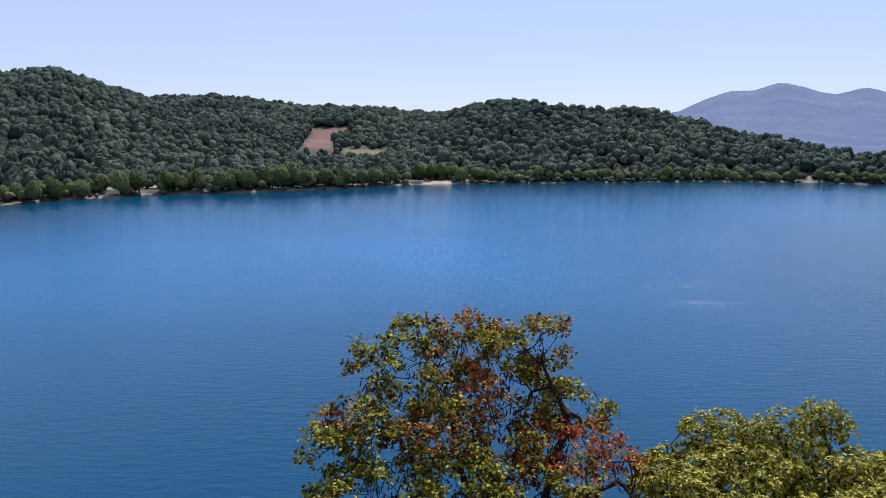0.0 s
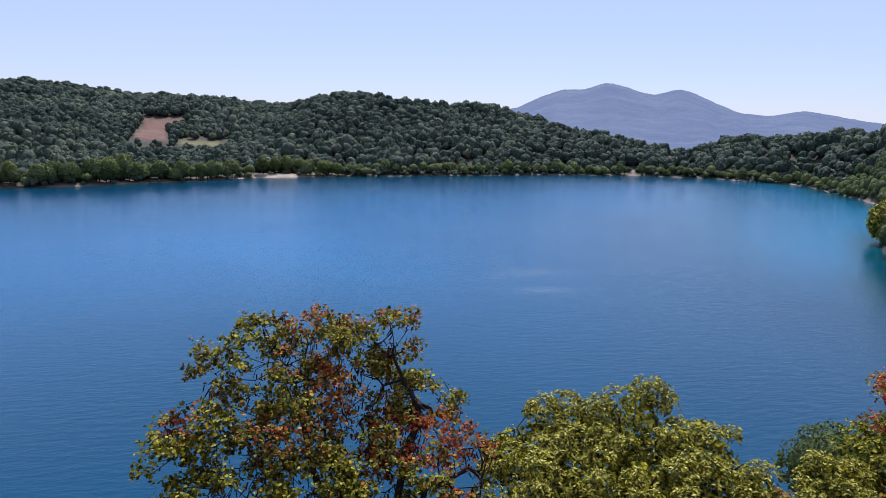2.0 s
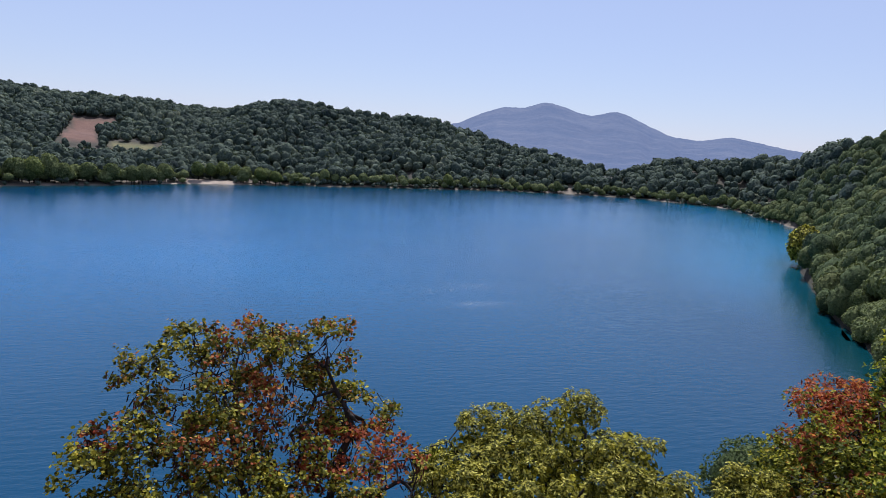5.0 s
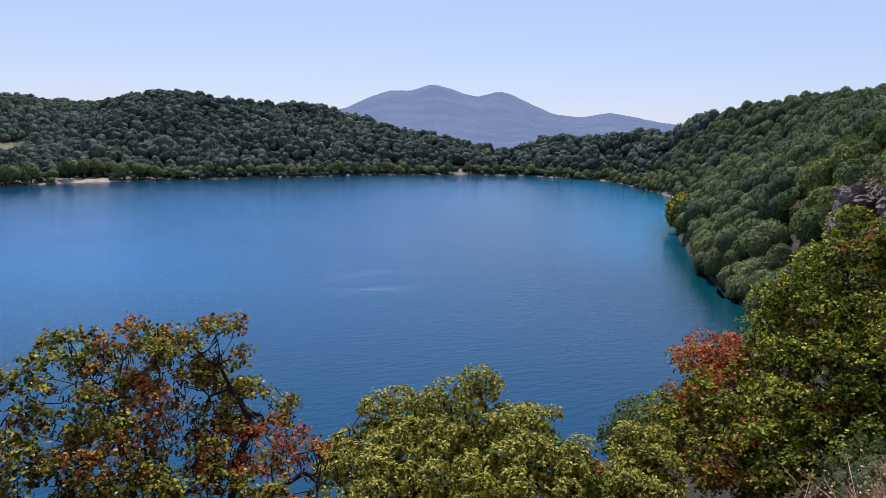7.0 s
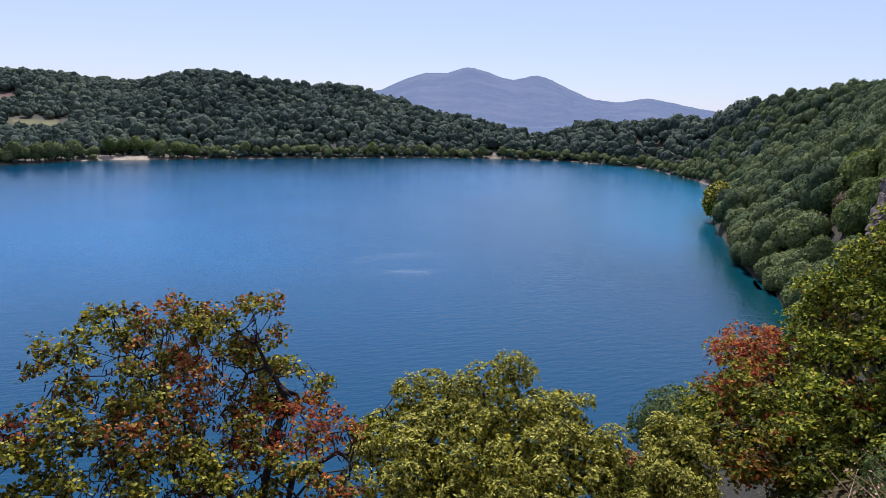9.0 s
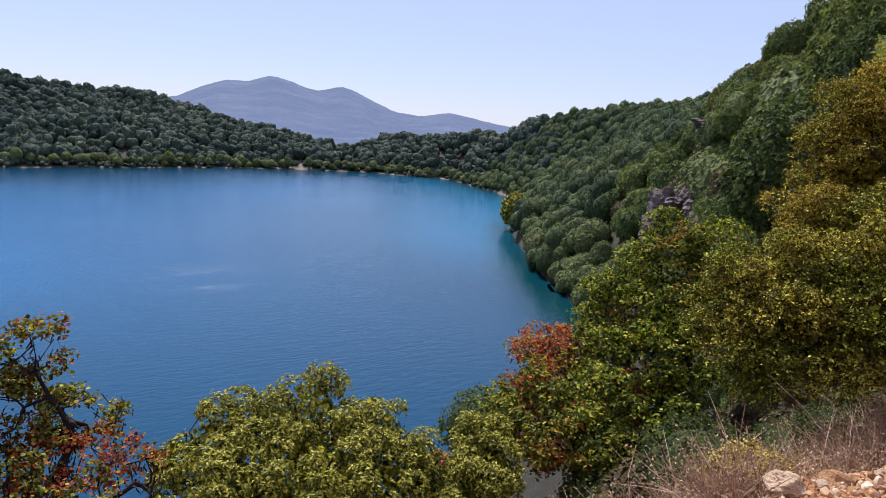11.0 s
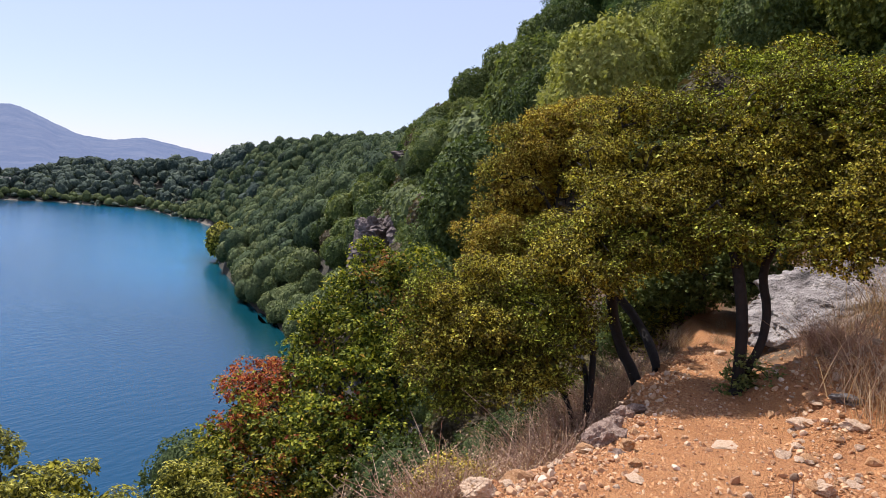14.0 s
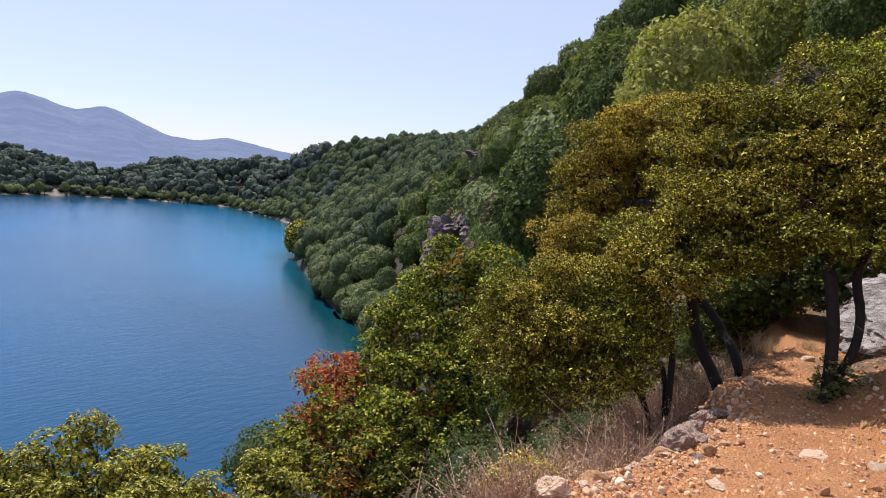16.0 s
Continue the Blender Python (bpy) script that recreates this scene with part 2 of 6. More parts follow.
def mix(nt, fac, a, b, mode="MIX"):
    n = nt.nodes.new("ShaderNodeMix")
    n.data_type, n.blend_type = "RGBA", mode
    for sock, val in ((n.inputs[0], fac), (n.inputs[6], a), (n.inputs[7], b)):
        if isinstance(val, (int, float)):
            sock.default_value = val
        elif isinstance(val, tuple):
            sock.default_value = (*val, 1)
        else:
            nt.links.new(val, sock)
    return n.outputs[2]


def bump(nt, height, strength, distance):
    n = nt.nodes.new("ShaderNodeBump")
    n.inputs["Strength"].default_value, n.inputs["Distance"].default_value = strength, distance
    nt.links.new(height, n.inputs["Height"])
    return n.outputs[0]


def attr(nt, name):
    n = nt.nodes.new("ShaderNodeAttribute")
    n.attribute_name = name
    return n.outputs["Fac"]


def leaf_material(name, stops, tint=None, patch=None, through=0.3, gloss=0.6, patch_scale=1.2, patch_at=0.55, shine=0.12, mottle=0.0):
    """Leaves: colour by leaf, by tree (tint: 'object' or the name of a value on the mesh) and by patches of other colour."""
    m, nt, bsdf, link = material(name)
    geo = nt.nodes.new("ShaderNodeNewGeometry")
    isl = geo.outputs["Random Per Island"]
    fac = isl
    if tint == "object":
        fac = math_node(nt, "ADD", math_node(nt, "MULTIPLY", isl, 0.45), math_node(nt, "MULTIPLY", nt.nodes.new("ShaderNodeObjectInfo").outputs["Random"], 0.55))
    elif tint:
        fac = math_node(nt, "ADD", math_node(nt, "MULTIPLY", isl, 0.4), math_node(nt, "MULTIPLY", attr(nt, tint), 0.6))
    col = ramp(nt, fac, stops)
    if patch:
        big = math_node(nt, "ADD", tex(nt, patch_scale, 2), math_node(nt, "MULTIPLY", math_node(nt, "SUBTRACT", isl, 0.5), 0.22))
        mask = math_node(nt, "MULTIPLY", math_node(nt, "SUBTRACT", big, patch_at), 14.0, True)
        n = nt.nodes.new("ShaderNodeMath")
        n.operation = "FRACT"
        nt.links.new(math_node(nt, "MULTIPLY", isl, 17.3), n.inputs[0])
        col = mix(nt, mask, col, ramp(nt, n.outputs[0], patch))
    if mottle:
        leafy = tex(nt, mottle, 4, rough=0.75)
        col = mix(nt, 1.0, col, ramp(nt, leafy, [(0.36, (0.55, 0.58, 0.6)), (0.52, (1.0, 1.0, 1.0)), (0.68, (1.45, 1.4, 1.3))]), "MULTIPLY")
        link.new(bump(nt, leafy, 0.8, 0.8 / mottle), bsdf.inputs["Normal"])
    link.new(col, bsdf.inputs["Base Color"])
    bsdf.inputs["Roughness"].default_value = gloss
    bsdf.inputs["Specular IOR Level"].default_value = shine
    tr = nt.nodes.new("ShaderNodeBsdfTranslucent")
    link.new(mix(nt, 1.0, col, (1.25, 1.25, 0.7), "MULTIPLY"), tr.inputs["Color"])
    ms = nt.nodes.new("ShaderNodeMixShader")
    ms.inputs[0].default_value = through
    link.new(bsdf.outputs[0], ms.inputs[1])
    link.new(tr.outputs[0], ms.inputs[2])
    link.new(ms.outputs[0], nt.nodes["Material Output"].inputs["Surface"])
    return m


def bark_material(name, dark, light):
    m, nt, bsdf, link = material(name)
    n = tex(nt, 9, 6)
    link.new(ramp(nt, n, [(0.3, dark), (0.7, light)]), bsdf.inputs["Base Color"])
    bsdf.inputs["Roughness"].default_value = 0.9
    link.new(bump(nt, tex(nt, 30, 4), 0.6, 0.02), bsdf.inputs["Normal"])
    return m


def rock_material(name, stops, scale=2.5, depth=0.06, stain=(0.16, 0.13, 0.11)):
    m, nt, bsdf, link = material(name)
    n = tex(nt, scale, 8)
    col = ramp(nt, n, stops)
    spots = tex(nt, scale * 7, 5)
    col = mix(nt, math_node(nt, "MULTIPLY", math_node(nt, "SUBTRACT", spots, 0.6), 4, True), col, stain)
    link.new(col, bsdf.inputs["Base Color"])
    bsdf.inputs["Roughness"].default_value = 0.9
    link.new(bump(nt, tex(nt, scale * 4, 10), 0.9, depth), bsdf.inputs["Normal"])
    return m


# far greens shifted blue and grey: the distance haze is put into the colour
HAZED_GREENS = [(0.0, (0.03, 0.046, 0.042)), (0.35, (0.06, 0.085, 0.066)), (0.7, (0.11, 0.138, 0.098)), (1.0, (0.21, 0.228, 0.15))]
OAK = [(0.0, (0.04, 0.06, 0.022)), (0.35, (0.085, 0.12, 0.036)), (0.7, (0.16, 0.195, 0.055)), (1.0, (0.27, 0.285, 0.09))]
PALE = [(0.0, (0.07, 0.095, 0.04)), (0.5, (0.145, 0.175, 0.066)), (1.0, (0.25, 0.275, 0.12))]
mat_far = leaf_material("leaves_far_woods", HAZED_GREENS, "tint", through=0.15, gloss=0.8, shine=0.1, mottle=0.9)
mat_slope = leaf_material("leaves_slope_woods", [(0.0, (0.028, 0.0448, 0.0272)), (0.35, (0.0624, 0.092, 0.044)), (0.7, (0.104, 0.132, 0.0528)), (1.0, (0.152, 0.168, 0.064))], "tint", through=0.15, gloss=0.8, shine=0.1, mottle=1.6)
mat_oak = leaf_material("leaves_oak", OAK, "object", through=0.25, gloss=0.7, shine=0.15, mottle=7)
mat_pale = leaf_material("leaves_pale", PALE, "object", through=0.2, gloss=0.75, shine=0.1, mottle=6)
mat_hill = leaf_material("leaves_hillside", [(0.0, (0.1219, 0.1401, 0.03656)), (0.5, (0.2682, 0.2803, 0.06703)), (1.0, (0.451, 0.4388, 0.134))], "object", through=0.25, gloss=0.75, shine=0.1, mottle=7)
mat_pine = leaf_material("needles", [(0.0, (0.02933, 0.05873, 0.02465)), (0.6, (0.07038, 0.1224, 0.04114)), (1.0, (0.1173, 0.1717, 0.05142))], "object", through=0.25, gloss=0.75, shine=0.1)
mat_scrub = leaf_material("leaves_scrub", [(0.0, (0.051, 0.0425, 0.0255)), (0.5, (0.102, 0.0765, 0.03825)), (1.0, (0.136, 0.119, 0.051))], "object", through=0.2, mottle=7)
mat_judas = leaf_material("leaves_judas", [(0.0, (0.0275, 0.0308, 0.0077)), (0.4, (0.11, 0.1155, 0.0176)), (0.75, (0.319, 0.3025, 0.0374)), (0.95, (0.55, 0.462, 0.055)), (1.0, (0.572, 0.385, 0.044))],
                          patch=[(0.0, (0.08341, 0.02047, 0.01438)), (0.35, (0.367, 0.08559, 0.02875)), (0.7, (0.551, 0.2047, 0.07187)), (0.85, (0.3332, 0.3082, 0.04312)), (1.0, (0.1678, 0.2047, 0.04312))], through=0.3, patch_scale=0.9, patch_at=0.56)
mat_pod = leaf_material("seed_pods", [(0.0, (0.02, 0.008, 0.008)), (1.0, (0.09, 0.03, 0.02))], through=0.1)
mat_ash = leaf_material("leaves_ash", [(0.0, (0.026, 0.033, 0.006)), (0.4, (0.125, 0.128, 0.017)), (0.72, (0.4, 0.36, 0.046)), (1.0, (0.72, 0.65, 0.15))], through=0.3)
mat_sumac = leaf_material("leaves_sumac", [(0.0, (0.02974, 0.04118, 0.006864)), (0.45, (0.1144, 0.135, 0.01602)), (0.8, (0.3432, 0.3318, 0.03661)), (0.96, (0.5262, 0.4805, 0.0572)), (1.0, (0.572, 0.3432, 0.04576))],
                          patch=[(0.0, (0.2196, 0.04225, 0.02064)), (0.5, (0.5873, 0.1486, 0.0413)), (0.8, (0.5873, 0.3164, 0.06876)), (1.0, (0.2643, 0.2738, 0.0413))], through=0.3, patch_scale=0.55, patch_at=0.54)
mat_terebinth = leaf_material("leaves_terebinth", [(0.0, (0.02296, 0.03674, 0.006888)), (0.45, (0.09758, 0.132, 0.01607)), (0.8, (0.3444, 0.3559, 0.04133)), (0.97, (0.551, 0.5281, 0.06888)), (1.0, (0.574, 0.3444, 0.05166))],
                              patch=[(0.0, (0.1993, 0.06194, 0.03142)), (0.6, (0.4417, 0.1652, 0.04713)), (1.0, (0.2209, 0.2468, 0.04713))], through=0.3, patch_scale=0.8, patch_at=0.62)
# wide dark-to-bright ramps: sunlit speckle over shaded leaves is put into leaf colour
mat_olive = leaf_material("leaves_evergreen_oak", [(0.0, (0.03819, 0.03125, 0.006944)), (0.5, (0.1476, 0.118, 0.01562)), (0.78, (0.4861, 0.3907, 0.0434)), (1.0, (0.9, 0.868, 0.1476))],
                          patch=[(0.0, (0.04861, 0.05902, 0.00868)), (0.5, (0.1562, 0.1823, 0.0191)), (0.8, (0.4514, 0.4861, 0.05208)), (1.0, (0.868, 0.9, 0.1389))], through=0.2, patch_scale=0.75, patch_at=0.475)
mat_ochre = leaf_material("leaves_ochre_oak", [(0.0, (0.0648, 0.0432, 0.00864)), (0.5, (0.2376, 0.162, 0.02376)), (0.78, (0.648, 0.4644, 0.06048)), (1.0, (0.9, 0.9, 0.1728))],
                          patch=[(0.0, (0.0648, 0.0648, 0.0108)), (0.6, (0.324, 0.2808, 0.03456)), (1.0, (0.9, 0.9, 0.1512))], through=0.2, patch_scale=0.9, patch_at=0.56)
mat_russet = leaf_material("russet_leaves", [(0.0, (0.096, 0.0196, 0.0168)), (0.4, (0.32, 0.07, 0.035)), (0.75, (0.544, 0.168, 0.084)), (0.9, (0.576, 0.28, 0.098)), (1.0, (0.32, 0.252, 0.056))], through=0.45)
mat_dry = leaf_material("dry_grass", [(0.0, (0.2, 0.115, 0.075)), (0.5, (0.42, 0.28, 0.18)), (1.0, (0.62, 0.47, 0.33))], through=0.25)
mat_twig = bark_material("dry_twigs", (0.2, 0.1, 0.06), (0.6, 0.4, 0.27))
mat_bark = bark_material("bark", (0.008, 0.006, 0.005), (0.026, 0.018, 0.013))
mat_lime = rock_material("limestone", [(0.3, (0.06, 0.05, 0.045)), (0.42, (0.2, 0.17, 0.155)), (0.55, (0.33, 0.29, 0.265)), (0.75, (0.5, 0.45, 0.41))], 3.5, 0.1)
mat_stone = rock_material("path_stone", [(0.25, (0.3, 0.13, 0.05)), (0.5, (0.5, 0.27, 0.12)), (0.8, (0.62, 0.4, 0.22))], 6, 0.012, (0.36, 0.17, 0.07))
mat_cream = rock_material("cream_stone", [(0.25, (0.44, 0.26, 0.14)), (0.5, (0.62, 0.43, 0.28)), (0.8, (0.76, 0.6, 0.45))], 6, 0.012, (0.4, 0.2, 0.09))
mat_ledge = rock_material("ledge_stone", [(0.25, (0.16, 0.085, 0.055)), (0.5, (0.4, 0.27, 0.2)), (0.8, (0.62, 0.48, 0.39))], 7, 0.03, (0.3, 0.15, 0.08))
mat_cliff = rock_material("cliff_rock", [(0.3, (0.0496, 0.0372, 0.0341)), (0.5, (0.1488, 0.1116, 0.0992)), (0.75, (0.2604, 0.2108, 0.1922))], 0.5, 0.25)

# ground: soil, dry grass, red path, field, shingle
mat_ground, nt, bsdf, link = material("ground")
big, mid, tiny = tex(nt, 0.35, 5), tex(nt, 2.2, 6), tex(nt, 26, 5)
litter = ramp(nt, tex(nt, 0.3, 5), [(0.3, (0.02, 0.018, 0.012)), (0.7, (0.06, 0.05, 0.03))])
soil = ramp(nt, mid, [(0.3, (0.06, 0.036, 0.02)), (0.55, (0.15, 0.095, 0.052)), (0.75, (0.27, 0.18, 0.11))])
dust = ramp(nt, math_node(nt, "ADD", math_node(nt, "MULTIPLY", mid, 0.6), math_node(nt, "MULTIPLY", tiny, 0.4)),
            [(0.3, (0.279, 0.099, 0.0315)), (0.5, (0.504, 0.2115, 0.0675)), (0.62, (0.567, 0.27, 0.099)), (0.75, (0.63, 0.369, 0.18))])
def pebbles(scale):
    c, n = nt.nodes.new("ShaderNodeTexCoord"), nt.nodes.new("ShaderNodeTexVoronoi")
    n.inputs["Scale"].default_value = scale
    link.new(c.outputs["Object"], n.inputs["Vector"])
    sep = nt.nodes.new("ShaderNodeSeparateColor")
    link.new(n.outputs["Color"], sep.inputs[0])
    return n.outputs["Distance"], sep.outputs[0]


near_d, near_c = pebbles(42)
fine_d, fine_c = pebbles(125)
chips = ramp(nt, near_c, [(0.0, (0.18, 0.0765, 0.036)), (0.4, (0.45, 0.18, 0.063)), (0.75, (0.54, 0.261, 0.108)), (1.0, (0.63, 0.396, 0.225))])
chips2 = ramp(nt, fine_c, [(0.0, (0.216, 0.09, 0.0405)), (0.5, (0.486, 0.207, 0.072)), (1.0, (0.576, 0.315, 0.144))])
rubble = math_node(nt, "MULTIPLY", math_node(nt, "SUBTRACT", tex(nt, 1.3, 4), 0.48), 6, True)
dust = mix(nt, 0.4, dust, chips2)
dust = mix(nt, math_node(nt, "MULTIPLY", math_node(nt, "SUBTRACT", tex(nt, 0.9, 5), 0.55), 5, True), dust, (0.3, 0.115, 0.045))
dust = mix(nt, math_node(nt, "MULTIPLY", rubble, 0.75), dust, chips)
field = ramp(nt, tex(nt, 0.12, 6), [(0.3, (0.102, 0.048, 0.0336)), (0.7, (0.17, 0.088, 0.06))])
sand = ramp(nt, tex(nt, 0.4, 5), [(0.3, (0.22, 0.17, 0.13)), (0.7, (0.4, 0.32, 0.24))])
meadow = ramp(nt, tex(nt, 0.2, 5), [(0.3, (0.09, 0.10, 0.03)), (0.7, (0.2, 0.17, 0.07))])
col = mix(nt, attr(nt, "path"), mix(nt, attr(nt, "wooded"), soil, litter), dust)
crag = ramp(nt, tex(nt, 0.9, 8, rough=0.7), [(0.35, (0.04, 0.032, 0.03)), (0.5, (0.12, 0.09, 0.08)), (0.7, (0.25, 0.2, 0.18))])
col = mix(nt, attr(nt, "bare_rock"), col, crag)
col = mix(nt, attr(nt, "field"), col, field)
col = mix(nt, attr(nt, "meadow"), col, meadow)
col = mix(nt, attr(nt, "beach"), col, sand)
link.new(col, bsdf.inputs["Base Color"])
bsdf.inputs["Roughness"].default_value = 0.95
rise = math_node(nt, "ADD", math_node(nt, "ADD", mid, math_node(nt, "MULTIPLY", tiny, 0.5)), math_node(nt, "ADD", math_node(nt, "MULTIPLY", near_d, -0.35), math_node(nt, "MULTIPLY", fine_d, -0.4)))
link.new(bump(nt, rise, 0.9, 0.05), bsdf.inputs["Normal"])

# water
mat_water, nt, bsdf, link = material("lake_water")
# sky reflection painted into the base colour: darker near the eye, lighter beyond
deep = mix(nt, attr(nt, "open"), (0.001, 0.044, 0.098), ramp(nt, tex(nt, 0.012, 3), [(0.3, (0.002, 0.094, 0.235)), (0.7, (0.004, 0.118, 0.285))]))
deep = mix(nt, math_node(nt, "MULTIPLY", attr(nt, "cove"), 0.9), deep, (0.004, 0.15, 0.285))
# dark green along the shore paints in the reflection of the trees
link.new(mix(nt, attr(nt, "shore_reflection"), deep, (0.003, 0.04, 0.042)), bsdf.inputs["Base Color"])
bsdf.inputs["IOR"].default_value, bsdf.inputs["Specular IOR Level"].default_value = 1.33, 0.4
wind = tex(nt, 0.011, 3)
link.new(ramp(nt, wind, [(0.4, (0.08, 0.08, 0.08)), (0.62, (0.17, 0.17, 0.17))]), bsdf.inputs["Roughness"])
co = nt.nodes.new("ShaderNodeTexCoord")
mp = nt.nodes.new("ShaderNodeMapping")
mp.inputs["Scale"].default_value, mp.inputs["Rotation"].default_value = (0.5, 1.3, 1), (0, 0, 0.35)
link.new(co.outputs["Object"], mp.inputs["Vector"])
rip = nt.nodes.new("ShaderNodeTexNoise")
rip.inputs["Scale"].default_value, rip.inputs["Detail"].default_value, rip.inputs["Roughness"].default_value = 0.9, 5, 0.6
link.new(mp.outputs[0], rip.inputs["Vector"])
chop = nt.nodes.new("ShaderNodeTexNoise")
chop.inputs["Scale"].default_value, chop.inputs["Detail"].default_value = 5.0, 3
link.new(mp.outputs[0], chop.inputs["Vector"])
waves = math_node(nt, "ADD", rip.outputs[0], math_node(nt, "MULTIPLY", chop.outputs[0], 0.16))
link.new(bump(nt, waves, 0.24, 0.4), bsdf.inputs["Normal"])

# far mountains: a plain backdrop, its distance haze put in as blue emission
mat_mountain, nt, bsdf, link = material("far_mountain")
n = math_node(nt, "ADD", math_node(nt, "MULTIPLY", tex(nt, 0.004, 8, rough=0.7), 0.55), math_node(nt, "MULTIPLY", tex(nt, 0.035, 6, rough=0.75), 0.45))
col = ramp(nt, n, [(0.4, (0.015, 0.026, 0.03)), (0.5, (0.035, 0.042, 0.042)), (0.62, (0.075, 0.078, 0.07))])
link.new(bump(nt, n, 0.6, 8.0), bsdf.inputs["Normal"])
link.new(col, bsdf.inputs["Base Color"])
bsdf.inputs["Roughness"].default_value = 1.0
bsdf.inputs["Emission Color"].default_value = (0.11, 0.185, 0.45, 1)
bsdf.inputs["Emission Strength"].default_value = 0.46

# ---- ground, lake, mountains ----
az_steps = np.radians(np.concatenate([np.arange(-40, 104, 0.36), np.arange(104, 320, 2.4)]))
rings = 0.2 * np.exp(np.arange(0, 1.0001, 1 / 340) * math.log(4700 / 0.2))
rings[0] = 0.0005
A, R = np.meshgrid(az_steps, rings)
gx, gy = (R * np.sin(A)).ravel(), (R * np.cos(A)).ravel()
gzs = ground(gx, gy)
gd = shore_distance(gx, gy)
na, nr = len(az_steps), len(rings)
i, j = np.meshgrid(np.arange(nr - 1), np.arange(na), indexing="ij")
quad = np.stack([i * na + j, i * na + (j + 1) % na, (i + 1) * na + (j + 1) % na, (i + 1) * na + j], -1).reshape(-1, 4)[:, ::-1]
verts = np.stack([gx, gy, gzs], 1)
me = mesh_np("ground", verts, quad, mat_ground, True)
gu, gv = along(gx, gy)
brow = np.interp(gu, SIDE[:, 0], SIDE[:, 1])
wob = vnoise(gx / 0.5, gy / 0.5, 21) * 0.25
gaz, gr = np.degrees(np.arctan2(gx, gy)), np.hypot(gx, gy)
on_path = smooth((gv - brow + 4.5 - 3.65 * smooth((gu - 6.0) / 1.6) + wob) / 0.5) * smooth((brow + 0.45 + wob - gv) / 0.35) * (gr < 30)
attribute(me, "path", on_path)
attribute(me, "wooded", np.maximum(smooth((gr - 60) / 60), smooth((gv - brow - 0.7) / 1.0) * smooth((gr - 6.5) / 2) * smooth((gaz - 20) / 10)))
in_field = smooth((gaz + 11.15 - 0.0065 * (gr - 447)) / 0.2) * smooth((-8.8 + 1.35 * smooth((gr - 540) / 8) - gaz) / 0.2) * smooth((gr - 443) / 5) * smooth((566 - gr) / 5)
attribute(me, "bare_rock", smooth((gaz - 56) / 1.5) * smooth((66 - gaz) / 2) * smooth((gr - 47) / 2) * smooth((60 - gr) / 3))
attribute(me, "field", in_field)
attribute(me, "meadow", smooth((gaz + 8.2) / 0.6) * smooth((-4.6 - gaz) / 0.6) * smooth((gr - 428) / 4) * smooth((449 - gr) / 4))
bay = np.exp(-((gaz + 1.6) / 2.4) ** 2) * 10 + np.exp(-((gaz - 27.0) / 0.8) ** 2) * 6 + 0.1 + 1.5 * smooth((4 - gaz) / 3) + 1.2 * vnoise(gaz / 2.5, gaz * 0, 51)
track = smooth((gd - 19) / 1.5) * smooth((25 - gd) / 1.5) * smooth((gaz + 26.5) / 0.6) * smooth((-21.5 - gaz) / 0.6)
foot = smooth((0.16 - np.abs(gaz - 27.45)) / 0.06) * smooth((27 - gd) / 3)
attribute(me, "beach", np.clip(smooth((bay - gd) / 1.5) + track + foot, 0, 1) * (gr > 240))
floor = tagged(new("ground", me), "dry stony ground with a red earth path and wooded hills", "ground", kind="structure")

wa = np.radians(np.arange(0, 360, 1.5))
wr = np.concatenate([np.linspace(20, 400, 150), [520]])
WA, WR = np.meshgrid(wa, wr)
wx, wy = (WR * np.sin(WA)).ravel(), (WR * np.cos(WA)).ravel()
na, nr = len(wa), len(wr)
i, j = np.meshgrid(np.arange(nr - 1), np.arange(na), indexing="ij")
quad = np.stack([i * na + j, i * na + (j + 1) % na, (i + 1) * na + (j + 1) % na, (i + 1) * na + j], -1).reshape(-1, 4)[:, ::-1]
wd = shore_distance(wx, wy)
keep = (wd < 14)[quad].any(1)
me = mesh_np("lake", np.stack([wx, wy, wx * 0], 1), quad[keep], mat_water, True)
# masks of the painted sky reflection: strong far out, weak near eye and shore
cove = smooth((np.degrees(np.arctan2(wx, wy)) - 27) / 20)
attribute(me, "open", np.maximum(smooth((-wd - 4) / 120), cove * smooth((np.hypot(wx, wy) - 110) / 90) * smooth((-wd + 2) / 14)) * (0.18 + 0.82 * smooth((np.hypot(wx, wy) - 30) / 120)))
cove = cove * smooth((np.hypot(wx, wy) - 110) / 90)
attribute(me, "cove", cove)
# the trees' painted reflection, fading out over 13 m from the edge
attribute(me, "shore_reflection", smooth((wd + 13) / 12) * 0.8)
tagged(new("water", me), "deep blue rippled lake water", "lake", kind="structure")


